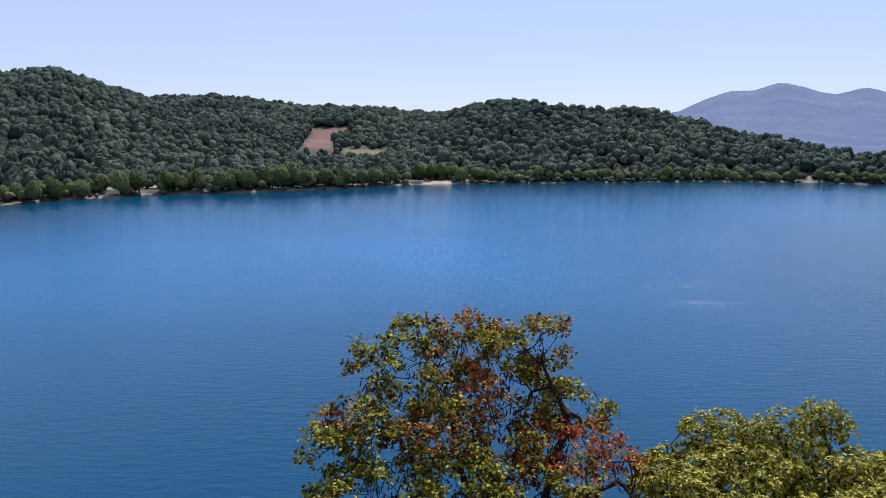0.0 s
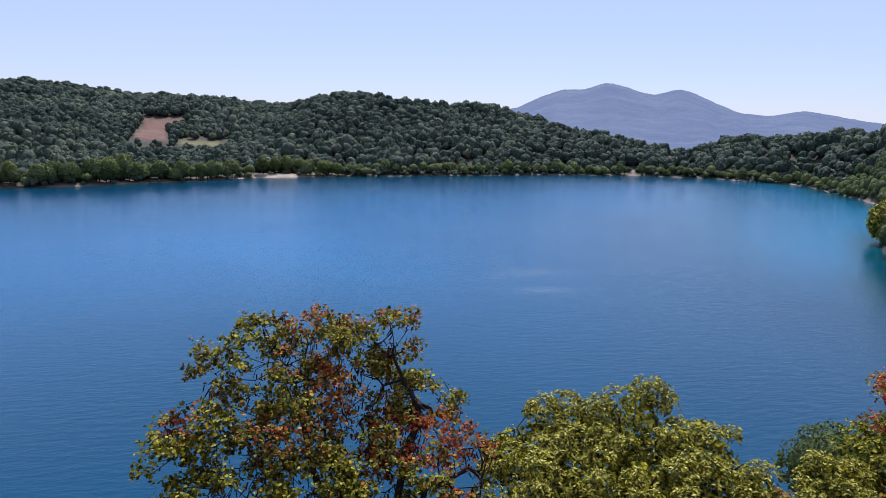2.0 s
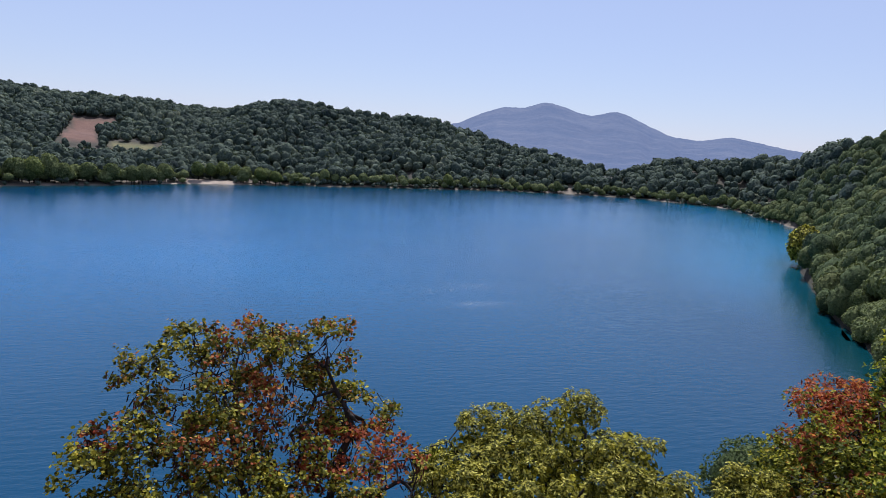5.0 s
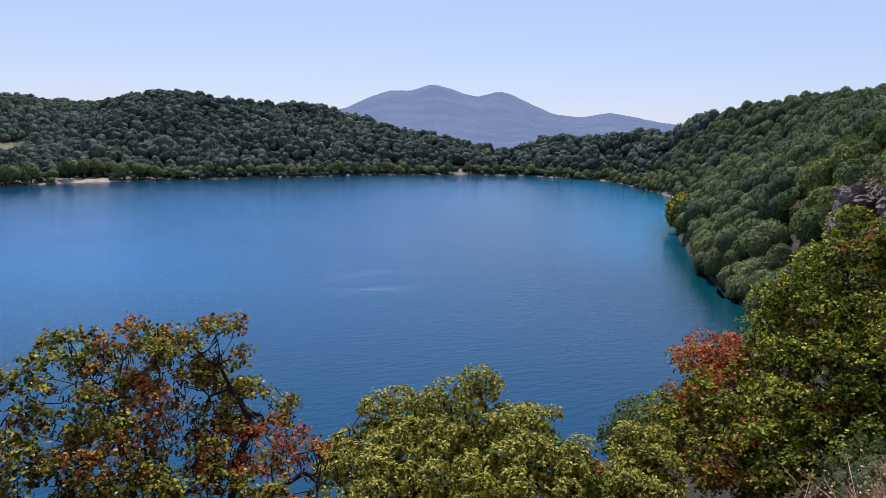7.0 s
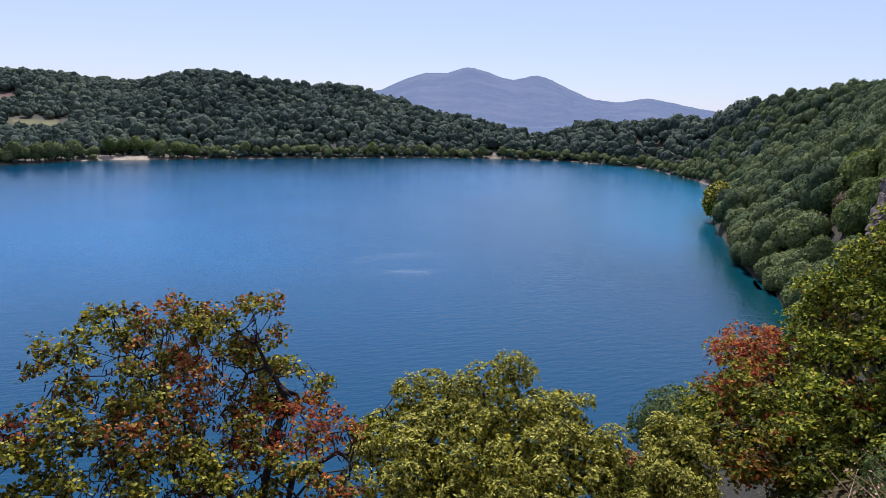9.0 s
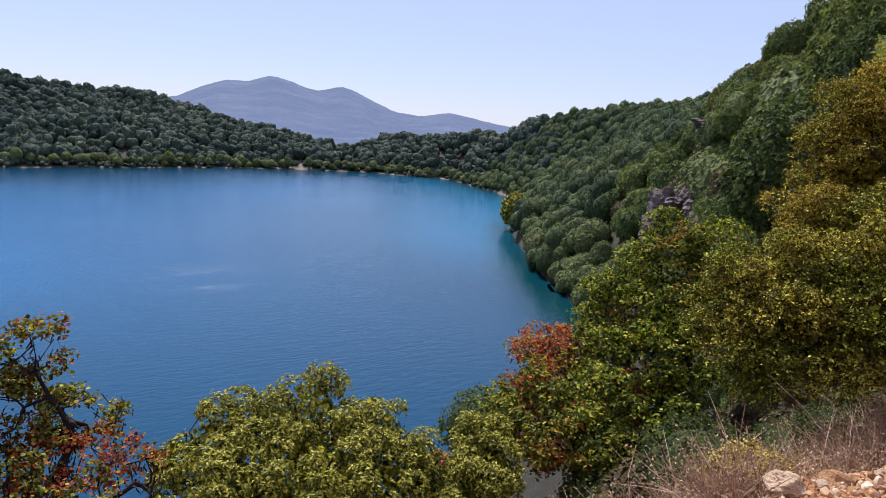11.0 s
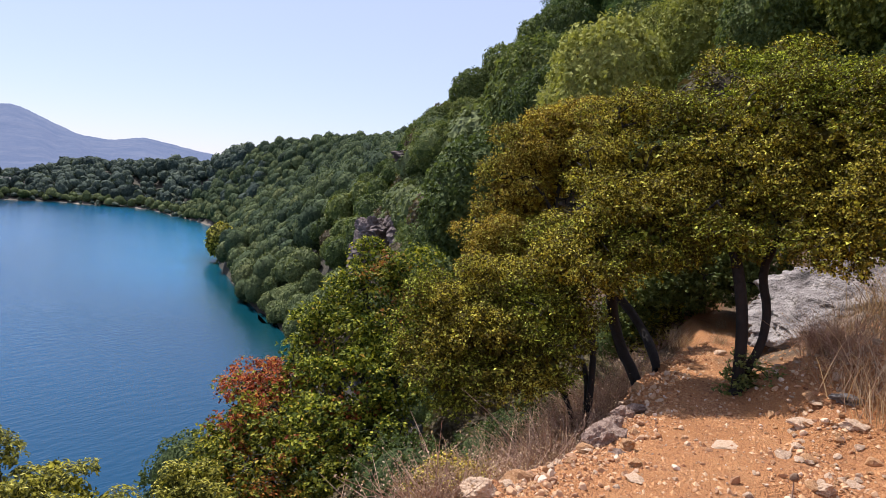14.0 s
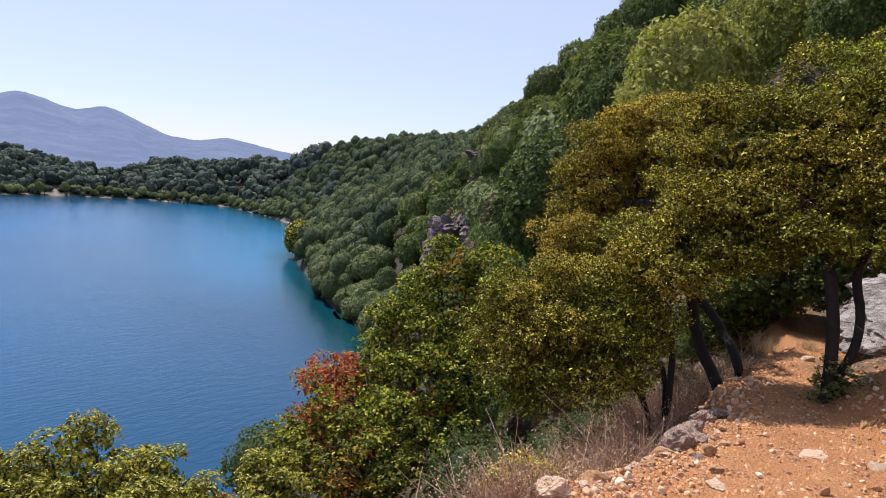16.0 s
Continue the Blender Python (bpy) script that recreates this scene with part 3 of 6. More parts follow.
def mountain(name, knots, r0, r1, label, seed):
    """A mountain far off: its crest follows bearings and heights, its flanks fall to the plain."""
    k = np.array(knots)
    az = np.arange(k[0, 0], k[-1, 0] + 0.01, 0.12)
    t = np.linspace(0, 1, 90)
    top = np.interp(az, k[:, 0], k[:, 1])
    top = np.convolve(np.pad(top, 3, mode="edge"), np.ones(7) / 7, "valid")
    AZ, TT = np.meshgrid(az, t)
    H = np.interp(TT, (0, 0.3, 0.86, 1), (-0.1, 0.28, 1, 0.6)) * top[None]
    r = r0 + (r1 - r0) * TT
    x, y = r * np.sin(np.radians(AZ)), r * np.cos(np.radians(AZ))
    z = EYE - 40 + (H * r * 0.0175)
    z += (vnoise(x / 260, y / 260, seed) * 12 + vnoise(x / 110, y / 110, seed + 1) * 3) * np.sin(math.pi * np.clip(TT / 0.84, 0, 1))
    z += vnoise(x / 14, y / 14, seed + 2) * 2 + vnoise(AZ * 0.9, TT * 1.5, seed + 3) * 8 * np.sin(math.pi * np.clip(TT / 0.84, 0, 1))
    na, nr = len(az), len(t)
    i, j = np.meshgrid(np.arange(nr - 1), np.arange(na - 1), indexing="ij")
    q = np.stack([i * na + j, (i + 1) * na + j, (i + 1) * na + j + 1, i * na + j + 1], -1).reshape(-1, 4)
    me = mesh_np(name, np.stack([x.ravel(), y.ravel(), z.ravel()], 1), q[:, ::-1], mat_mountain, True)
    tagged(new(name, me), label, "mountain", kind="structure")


OFF = 0.6
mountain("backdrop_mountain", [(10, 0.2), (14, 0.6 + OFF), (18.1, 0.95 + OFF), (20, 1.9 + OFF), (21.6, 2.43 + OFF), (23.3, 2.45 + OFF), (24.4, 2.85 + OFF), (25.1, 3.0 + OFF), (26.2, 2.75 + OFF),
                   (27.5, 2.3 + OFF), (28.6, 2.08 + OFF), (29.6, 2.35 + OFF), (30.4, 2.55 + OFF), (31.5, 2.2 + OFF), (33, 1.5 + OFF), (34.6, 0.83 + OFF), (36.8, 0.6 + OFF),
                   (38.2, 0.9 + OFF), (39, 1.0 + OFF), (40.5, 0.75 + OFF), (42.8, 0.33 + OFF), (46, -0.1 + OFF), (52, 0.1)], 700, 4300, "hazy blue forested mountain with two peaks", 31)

# ---- trees in the distance ----
def crown_shape(kind, g):
    """Lobes of a crown of about 1 m radius that sits on the ground plane's height 0 to 2."""
    if kind == "pine":
        return [(g.uniform(-0.32, 0.32), g.uniform(-0.32, 0.32), 0.45 + 0.19 * k, (0.5, 0.62, 0.66, 0.6, 0.5, 0.44, 0.36, 0.24)[k], 0.24) for k in range(8)]
    n = {"broad": 8, "shrub": 6, "tall": 9}[kind]
    out = [(0, 0, 1.05, 0.68, 0.62)]
    for k in range(n):
        a, h = k * 2.4 + g.uniform(0, 0.8), g.uniform(0.45, 1.6)
        q = 0.62 * math.sqrt(max(0.1, 1 - ((h - 0.95) / 0.95) ** 2))
        out.append((q * math.cos(a), q * math.sin(a), h, g.uniform(0.28, 0.46), g.uniform(0.24, 0.4)))
    return out


def split(q):
    """Four-cornered faces as triangles."""
    return np.concatenate([q[:, (0, 1, 2)], q[:, (0, 2, 3)]])


def billow(g, sub=2, lumps=11, base=0.68, depth=0.36, low=0.7, wide=1.0):
    """The lumpy mass of a crown, about 1 m in radius, from height 0 to 2."""
    bm = bmesh.new()
    bmesh.ops.create_icosphere(bm, subdivisions=sub, radius=1)
    co = np.array([v.co[:] for v in bm.verts])
    fs = np.array([[v.index for v in f.verts] for f in bm.faces])
    bm.free()
    ways = g.normal(0, 1, (lumps, 3)) + (0, 0, 0.35)
    ways /= np.linalg.norm(ways, axis=1, keepdims=True)
    swell = (np.clip((co @ ways.T - 0.5) / 0.5, 0, 1) ** 0.55 * g.uniform(0.6, 1.0, lumps)).max(1)
    r = base + depth * swell + g.normal(0, 0.02, len(co))
    co = co * r[:, None]
    co[:, 2] = np.where(co[:, 2] < 0, co[:, 2] * low, co[:, 2]) + 0.9
    return co * (wide, wide, 1), fs


def skin(co, fs, n, g, out=0.05):
    """Points spread over a mass of triangles, with the way out at each."""
    a, b, c = co[fs[:, 0]], co[fs[:, 1]], co[fs[:, 2]]
    w = np.cross(b - a, c - a)
    area = np.linalg.norm(w, axis=1)
    k = g.choice(len(fs), n, p=area / area.sum())
    u, v = g.random((2, n, 1))
    u, v = np.where(u + v > 1, 1 - u, u), np.where(u + v > 1, 1 - v, v)
    w = w[k] / (area[k, None] + 1e-9)
    return a[k] + (b[k] - a[k]) * u + (c[k] - a[k]) * v + w * g.uniform(-0.3 * out, out, (n, 1)), w


def lumpy_crown(n, size, g, sub=2, lumps=11, shape="tuft", out=0.06, clumps=0, clump_r=0.1, inner=0.96, **form):
    """A lumpy mass set with leaves: corners and triangles."""
    bv, bf = billow(g, sub, lumps, **form)
    if clumps:
        c, w = skin(bv, bf, clumps, g, out)
        k = g.integers(0, clumps, n)
        p = g.normal(0, 1, (n, 3)) + 0.7 * w[k]
        p /= np.linalg.norm(p, axis=1, keepdims=True)
        q, out_ = skin(bv, bf, n, g, 0.05)
        even = (g.random(n) < 0.45)[:, None]
        at = np.where(even, q, c[k] + p * (clump_r * g.uniform(0.5, 1.3, clumps)[k] * g.random(n) ** 0.4)[:, None])
        lv, lf = leaves(at, np.where(even, out_, p) + (0, 0, 0.4), size, shape, g, 0.45)
    else:
        p, w = skin(bv, bf, n, g, out)
        lv, lf = leaves(p, w + (0, 0, 0.4), size, shape, g, 0.5)
    return np.concatenate([(bv - (0, 0, 0.9)) * inner + (0, 0, 0.9), lv]), np.concatenate([bf, split(lf) + len(bv)])


def scatter(spacing, box, g):
    x0, x1, y0, y1 = box
    xs, ys = np.meshgrid(np.arange(x0, x1, spacing), np.arange(y0, y1, spacing * 0.87))
    xs = xs + (np.arange(xs.shape[0]) % 2)[:, None] * spacing * 0.5
    xs, ys = xs.ravel(), ys.ravel()
    return xs + g.uniform(-0.36, 0.36, len(xs)) * spacing, ys + g.uniform(-0.36, 0.36, len(ys)) * spacing


def woods(name, x, y, scale, tint, templates, mat, label, g):
    """Many trees in one mesh."""
    z = ground(x, y, False)
    vs, fs, ts, n = [], [], [], 0
    pick = g.integers(0, len(templates), len(x))
    turn = g.uniform(0, 2 * math.pi, len(x))
    for k, (tv, tf) in enumerate(templates):
        for m in np.nonzero(pick == k)[0]:
            c, s = math.cos(turn[m]), math.sin(turn[m])
            w = tv @ np.array([[c, s, 0], [-s, c, 0], [0, 0, 1]])
            vs.append(w * scale[m] + (x[m], y[m], z[m] - 0.2 * scale[m, 2]))
            fs.append(tf + n)
            ts.append(np.full(len(tv), tint[m]))
            n += len(tv)
    me = mesh_np(name, np.concatenate(vs), np.concatenate(fs), mat, True)
    attribute(me, "tint", np.concatenate(ts))
    return tagged(new(name, me), label, "woods", kind="stuff")


g = np.random.default_rng(11)
far_templates = []
for k in range(9):
    far_templates.append(lumpy_crown(44, 0.26, g, 2, 9, depth=0.42, base=0.62))
x, y = scatter(5.9, (-420, 430, 130, 800), g)
az, r = np.degrees(np.arctan2(x, y)), np.hypot(x, y)
d = shore_distance(x, y)
crest = np.interp(az, RIDGE[:, 0], RIDGE[:, 1])
ok = (az > -37) & (az < 47.5) & (r > 255) & (d > np.where(az < 5, 13, 8)) & (r < crest + 35) & ~((d > 17) & (d < 27) & (az < -19) & (az > -34))
ok &= ~((az > -11.3 + 0.0065 * (r - 447)) & (az < -8.65 + 1.35 * smooth((r - 540) / 8)) & (r > 436) & (r < 569)) & ~((az > -8.3) & (az < -4.5) & (r > 424) & (r < 452))
ok &= ~((np.abs(az - 30.6) < 1.1) & (r > 405) & (r < 448)) & ~((np.abs(az - 27.4) < 0.35) & (d < 26)) & ~((np.abs(az + 0.5) < 1.6) & (d < 14))
x, y, az, r, d = x[ok], y[ok], az[ok], r[ok], d[ok]
n = len(x)
size = 3.2 * (1 + 0.3 * vnoise(x / 13, y / 13, 41)) * g.uniform(0.75, 1.25, n)
size = size * np.where(((az > -11.6) & (az < -8.4) & (r > 392) & (r < 437)) | ((az > -8.5) & (az < -4.4) & (r > 395) & (r < 425)), 0.5, 1.0)
scale = np.stack([size, size, size * g.uniform(0.95, 1.3, n)], 1)
tint = np.clip(0.42 + 0.3 * vnoise(x / 45, y / 45, 42) + g.normal(0, 0.2, n), 0, 1)
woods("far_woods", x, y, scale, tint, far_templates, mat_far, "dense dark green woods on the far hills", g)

# low growth along the far water's edge
x, y = scatter(2.6, (-200, 260, 220, 400), g)
az, r, d = np.degrees(np.arctan2(x, y)), np.hypot(x, y), shore_distance(x, y)
ok = (az > -36) & (az < 48) & (r > 205) & (d > 0.4) & (d < 13) & (g.random(len(x)) < np.where(az > 4, 0.75, 0.4)) & ~((np.abs(az + 1.4) < 2.0) & (d < 11)) & ~((np.abs(az - 27.3) < 0.7) & (d < 7)) & ~(np.abs(az - 27.45) < 0.25)
ok &= ~((np.abs(az + 25.2) < 0.5) | (np.abs(az + 22.6) < 0.6))
x, y, d = x[ok], y[ok], d[ok]
n = len(x)
size = g.uniform(0.8, 1.7, n) * (0.8 + 0.05 * d)
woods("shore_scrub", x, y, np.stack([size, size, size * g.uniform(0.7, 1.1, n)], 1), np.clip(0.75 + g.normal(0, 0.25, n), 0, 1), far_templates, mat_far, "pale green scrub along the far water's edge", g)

# ---- single trees: templates with trunk and crown ----
def template(name, kind, n_leaves, leaf, mat, g, label, category="tree", trunk=0.09, bole=0.35, shape="tuft", sub=2, lumps=11, clumps=0, clump_r=0.1, **form):
    t = thing(name, Matrix.Identity(4), label, category)
    lobes = [(a, b, c + bole, d_, e_) for a, b, c, d_, e_ in crown_shape(kind, g)]
    nodes, parent, load = skeleton([(0, 0, -0.5), (g.normal(0, 0.03), g.normal(0, 0.03), 0.15), (0.02, 0, 0.3 + bole)], np.array([l[:3] for l in lobes]), g, 0.3)
    tv, tf = tubes(limb_edges(nodes, parent, load, trunk, 0.012), 5)
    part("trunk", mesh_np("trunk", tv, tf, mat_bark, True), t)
    if kind == "pine":
        c, out = in_lobes(lobes, clumps or 60, g, 0.75)
        k = g.integers(0, len(c), n_leaves)
        w = g.normal(0, 1, (n_leaves, 3)) + 0.5 * out[k] + (0, 0, 0.5)
        w /= np.linalg.norm(w, axis=1, keepdims=True)
        lv, lf = leaves(c[k] + w * (1, 1, 0.42) * (0.22 * g.random(n_leaves) ** 0.4)[:, None], w + (0, 0, 0.5), leaf, shape, g, 0.45)
        lf = split(lf)
        bv, bf = billow(g, 1, 5, 0.4, 0.12, 0.9)
        lv, lf = np.concatenate([bv * (0.8, 0.8, 1.2) + (0, 0, bole), lv]), np.concatenate([bf, lf + len(bv)])
    else:
        lv, lf = lumpy_crown(n_leaves, leaf, g, sub, lumps, shape, 0.07, clumps, clump_r, **form)
        lv = lv + (0, 0, bole)
    part("crown", mesh_np("crown", lv, lf, mat), t)
    return t


def drop(t):
    """Take a template away once its copies stand."""
    for o in (*t.children_recursive, t):
        bpy.data.objects.remove(o)


def plant(t, x, y, s, h, g, sink=0.0):
    return copy_thing(t, pose(x, y, gz(x, y) - sink, 0, 0, g.uniform(0, 360)) @ Matrix.Diagonal((s, s, h, 1)))


g = np.random.default_rng(23)
oaks = [template("oak_tree", "broad", 620, 0.13, mat_oak, g, "dark green evergreen oak on the wooded slope") for _ in range(4)]
pales = [template("shore_tree", "broad", 620, 0.13, mat_pale, g, "pale green broadleaf tree at the water's edge", trunk=0.07, bole=0.05, lumps=15, depth=0.42, base=0.6) for _ in range(3)]
shrubs = [template("shrub", "shrub", 420, 0.13, mat_pale, g, "pale green rounded shrub on the lake shore", "shrub", 0.05, 0.0, lumps=9) for _ in range(3)]
pines = [template("pine_tree", "pine", 1100, 0.1, mat_pine, g, "dark green pine tree with open tiers of needles", trunk=0.05, bole=0.3, clumps=70) for _ in range(3)]
fine_oaks = [template("oak_tree", "broad", 12000, 0.072, mat_oak, g, "green oak tree with small leaves above the path", trunk=0.05, shape="oval", sub=3, lumps=22, clumps=520, clump_r=0.11, depth=0.42, base=0.56, inner=0.84) for _ in range(2)]
fine_oaks += [template("oak_tree", "broad", 12000, 0.072, mat_hill, g, "pale green oak tree on the slope above the path", trunk=0.05, shape="oval", sub=3, lumps=22, clumps=520, clump_r=0.11, depth=0.42, base=0.56, inner=0.84) for _ in range(2)]
fine_pines = [template("pine_tree", "pine", 8000, 0.07, mat_pine, g, "tall dark pine tree above the path", trunk=0.035, bole=0.3, shape="narrow", clumps=190) for _ in range(2)]
oak_bushes = [template("oak_bush", "shrub", 3200, 0.075, mat_oak, g, "low green oak scrub under the trees", "bush", 0.04, 0.0, shape="oval", lumps=13, clumps=260, inner=0.86) for _ in range(3)]
scrubs = [template("scrub_bush", "shrub", 620, 0.1, mat_scrub, g, "dry brownish scrub bush on the rocky slope", "bush", 0.05, 0.0) for _ in range(2)]

# trees and shrubs along the far shore
for k in range(240):
    a = -34 + k * 0.325 + g.uniform(-0.15, 0.15)
    edge = np.interp(a, [math.degrees(math.atan2(*p)) for p in SHORE[3:18]], [math.hypot(*p) for p in SHORE[3:18]])
    rr = edge + g.uniform(0.8, 8.0)
    if abs(a + 1.0) < 1.7 or abs(a - 27.4) < 0.45 or a > 43.5 or abs(a + 25.2) < 0.5 or abs(a + 22.6) < 0.6:
        continue
    px, py = polar(a, rr)
    low = a > 4
    if g.random() < (0.75 if low else 0.3):
        s = g.uniform(1.5, 2.6)
        t = plant(shrubs[k % 3], px, py, s, s * g.uniform(0.8, 1.2), g)
    else:
        s = g.uniform(1.7, 3.6) * (0.75 if low else 1.1)
        t = plant((pales if g.random() < 0.85 else oaks)[k % 3], px, py, s, s * g.uniform(0.95, 1.45), g, 0.3)
    tagged(t, group="trees along the far shore")
bright = template("shore_tree", "broad", 2200, 0.1, mat_ash, g, "large yellow-green tree hanging low over the water", trunk=0.07, bole=0.0, clumps=160, clump_r=0.13)
plant(bright, *polar(44.75, 193), 4.3, 5.4, g, 0.6)
drop(bright)
for k in range(190):
    i, f = divmod(k / 190 * 10.0, 1)
    p, q = SHORE[16 + int(i)], SHORE[17 + int(i)]
    ox, oy = (p[0] * (1 - f) + q[0] * f), (p[1] * (1 - f) + q[1] * f)
    away = g.uniform(0.9, 3.2)
    px, py = ox + away * 0.75, oy - away * 0.66
    s = g.uniform(1.2, 2.4)
    tagged(plant(shrubs[k % 3], px, py, s, s * g.uniform(0.9, 1.2), g, 0.4), group="shrubs of the near shore")
for a, rr, s in ((-1.9, 329, 3.0), (-1.0, 332, 2.8), (-0.1, 334, 3.1), (0.9, 335, 2.6)):
    tagged(plant(oaks[0], *polar(a, rr), s, s * 1.25, g), group="trees on the beach")

# the wooded slope beyond the path
x, y = scatter(3.8, (8, 330, -20, 300), g)
az, r = np.degrees(np.arctan2(x, y)), np.hypot(x, y)
d = shore_distance(x, y)
u, v = along(x, y)
ok = (az > 42) & (az < 104) & (d > 0.3) & (r < 330) & (r > 12) & ((r > 21) | (az < 70) | (v < -4)) & (u < 300) & ~((r < 30) & (az < 64.5)) & ~((r < 22) & (az < 70)) & ~((d > 40) & (r > 110) & (az > 66)) & ~((v > -2.4) & (v < 1.2) & (u < 18))
x, y, az, r, d, v, u = (q[ok] for q in (x, y, az, r, d, v, u))
order = np.argsort(r)
far_x, far_y, far_s, far_t = [], [], [], []
count = 0
for m in order:
    if az[m] > 70 and r[m] > 85:
        continue
    z = gz(x[m], y[m])
    if r[m] < 78 and az[m] < 64.5:
        s = g.uniform(1.4, 2.4)
        kind = g.random()
        t = plant(scrubs[m % 2] if kind < 0.42 else oak_bushes[m % 3], x[m], y[m], s, s * g.uniform(0.8, 1.1), g, 0.25)
        tagged(t, group="scrub of the slope")
        continue
    if count >= 330:
        far_x.append(x[m]), far_y.append(y[m])
        s = g.uniform(1.9, 3.2)
        far_s.append((s, s, s * g.uniform(1.1, 1.6)))
        far_t.append(np.clip(0.42 + g.normal(0, 0.24) + 0.35 * (d[m] < 7), 0, 1))
        continue
    pick = g.random()
    if d[m] < 8:
        s = g.uniform(1.7, 2.8)
        t = plant(shrubs[m % 3] if pick < 0.7 else pales[m % 3], x[m], y[m], s, s * g.uniform(0.9, 1.25), g, 0.2)
        tagged(t, group="shrubs of the near shore")
    elif r[m] < 62:
        if 68 < az[m] < 75 and r[m] > 40 and pick < 0.5:
            s = g.uniform(2.0, 2.8)
            t = plant(fine_pines[m % 2], x[m], y[m], s, s * g.uniform(1.15, 1.5), g, 0.3)
            tagged(t, group="pines of the slope")
        elif pick > 0.88:
            s = g.uniform(1.2, 1.9)
            t = plant(scrubs[m % 2], x[m], y[m], s, s, g, 0.2)
            tagged(t, group="scrub of the slope")
        else:
            s = g.uniform(1.5, 2.5)
            t = plant(fine_oaks[2 + m % 2 if az[m] > 71 and pick < 0.7 else m % 2], x[m], y[m], s, s * g.uniform(1.1, 1.5), g, 0.3)
            tagged(t, group="oaks above the path")
    elif (az[m] > 64.5 and r[m] > 38 and pick < 0.5) or (az[m] < 62 and z > 22 and pick < 0.55):
        s = g.uniform(2.0, 3.0)
        t = plant(pines[m % 3], x[m], y[m], s, s * g.uniform(1.15, 1.5), g, 0.3)
        tagged(t, group="pines of the slope")
    elif pick < 0.16 and r[m] < 130:
        s = g.uniform(1.5, 2.4)
        t = plant(scrubs[m % 2], x[m], y[m], s, s, g, 0.2)
        tagged(t, group="scrub of the slope")
    else:
        s = g.uniform(1.8, 3.0)
        t = plant(oaks[m % 4] if pick < 0.75 or r[m] > 60 else pales[m % 3], x[m], y[m], s, s * g.uniform(1.1, 1.5), g, 0.3)
        tagged(t, group="trees of the slope")
    count += 1
for k in range(70):
    a, rr = g.uniform(69, 101), g.uniform(13, 46)
    px, py = polar(a, rr)
    uu, vv = along(px, py)
    if vv > np.interp(uu, SIDE[:, 0], SIDE[:, 1]) - 2.5:
        continue
    s = g.uniform(0.9, 1.6)
    tagged(plant(oak_bushes[k % 3], px, py, s, s * 0.9, g, s * 0.15), group="undergrowth above the path")
for k in range(60):
    px, py = polar(g.uniform(56.5, 66), g.uniform(28, 58))
    s = g.uniform(1.0, 1.8)
    tagged(plant(scrubs[k % 2] if k % 4 == 0 else oak_bushes[k % 3], px, py, s, s * g.uniform(0.8, 1.1), g, 0.2), group="scrub of the slope")
for k in range(18):
    px, py = polar(g.uniform(58.2, 63.5), g.uniform(56, 70))
    s = g.uniform(1.3, 2.1)
    tagged(plant(scrubs[k % 2], px, py, s, s * g.uniform(0.9, 1.2), g, 0.2), group="scrub of the slope")
for k, (a, rr, s, h) in enumerate(((70.0, 47, 2.2, 2.7), (70.8, 52, 2.3, 3.4), (72.2, 49, 2.4, 3.2), (71.6, 56, 2.4, 4.0), (73.6, 48, 2.4, 3.2), (74.8, 52, 2.6, 3.8), (68.3, 50, 1.5, 2.0), (76.4, 50, 2.6, 3.4), (78.2, 54, 2.6, 3.6), (69.4, 53, 1.9, 3.2))):
    t = plant(fine_pines[k % 2] if k in (3, 5, 8) else fine_oaks[k % 3], *polar(a, rr), s, h, g, 0.3)
    tagged(t, group="tall trees on the hillside")
for k, (a, rr, s, h) in enumerate(((64.0, 56, 2.2, 2.2), (61.2, 53, 1.5, 1.5), (62.6, 52.5, 1.7, 1.6), (63.6, 53.5, 1.6, 1.7), (60.2, 55, 1.4, 1.3))):
    tagged(plant(fine_oaks[k % 2], *polar(a, rr), s, h, g, 0.3), "dark evergreen oak hanging over the rock face", group="oaks on the bluff")
for k, (a, el) in enumerate(((54.0, 2.8), (56.0, 3.3), (57.4, 3.8), (58.8, 4.2), (60.2, 4.6), (61.4, 5.8), (62.2, 6.3), (63.4, 6.6), (64.4, 7.0))):
    rr = max(range(52, 140, 4), key=lambda q: (gz(*polar(a, q)) - EYE) / q)
    px, py = polar(a, rr)
    s = min(3.4, max(1.2, (EYE + rr * math.tan(math.radians(el)) - gz(px, py)) / 2.2))
    tagged(plant(fine_oaks[k % 2], px, py, s * 0.9, s, g, 0.2), group="tall trees on the hillside")
for k in range(60):
    px, py = polar(g.uniform(60, 77), g.uniform(7.5, 14))
    uu, vv = along(px, py)
    if vv < np.interp(uu, SIDE[:, 0], SIDE[:, 1]) + 1.1:
        continue
    s = g.uniform(0.35, 0.65)
    tagged(plant(oak_bushes[k % 3] if k % 4 == 0 else scrubs[k % 2], px, py, s, s * 0.9, g, s * 0.15), group="undergrowth below the oaks")
n = len(far_x)
if n:
    mid_templates = []
    for k in range(7):
        mid_templates.append(lumpy_crown(230, 0.115, g, 2, 11, depth=0.42, base=0.6))
    woods("slope_woods", np.array(far_x), np.array(far_y), np.array(far_s), np.array(far_t), mid_templates, mat_slope, "dense green woods on the slope over the lake", g)
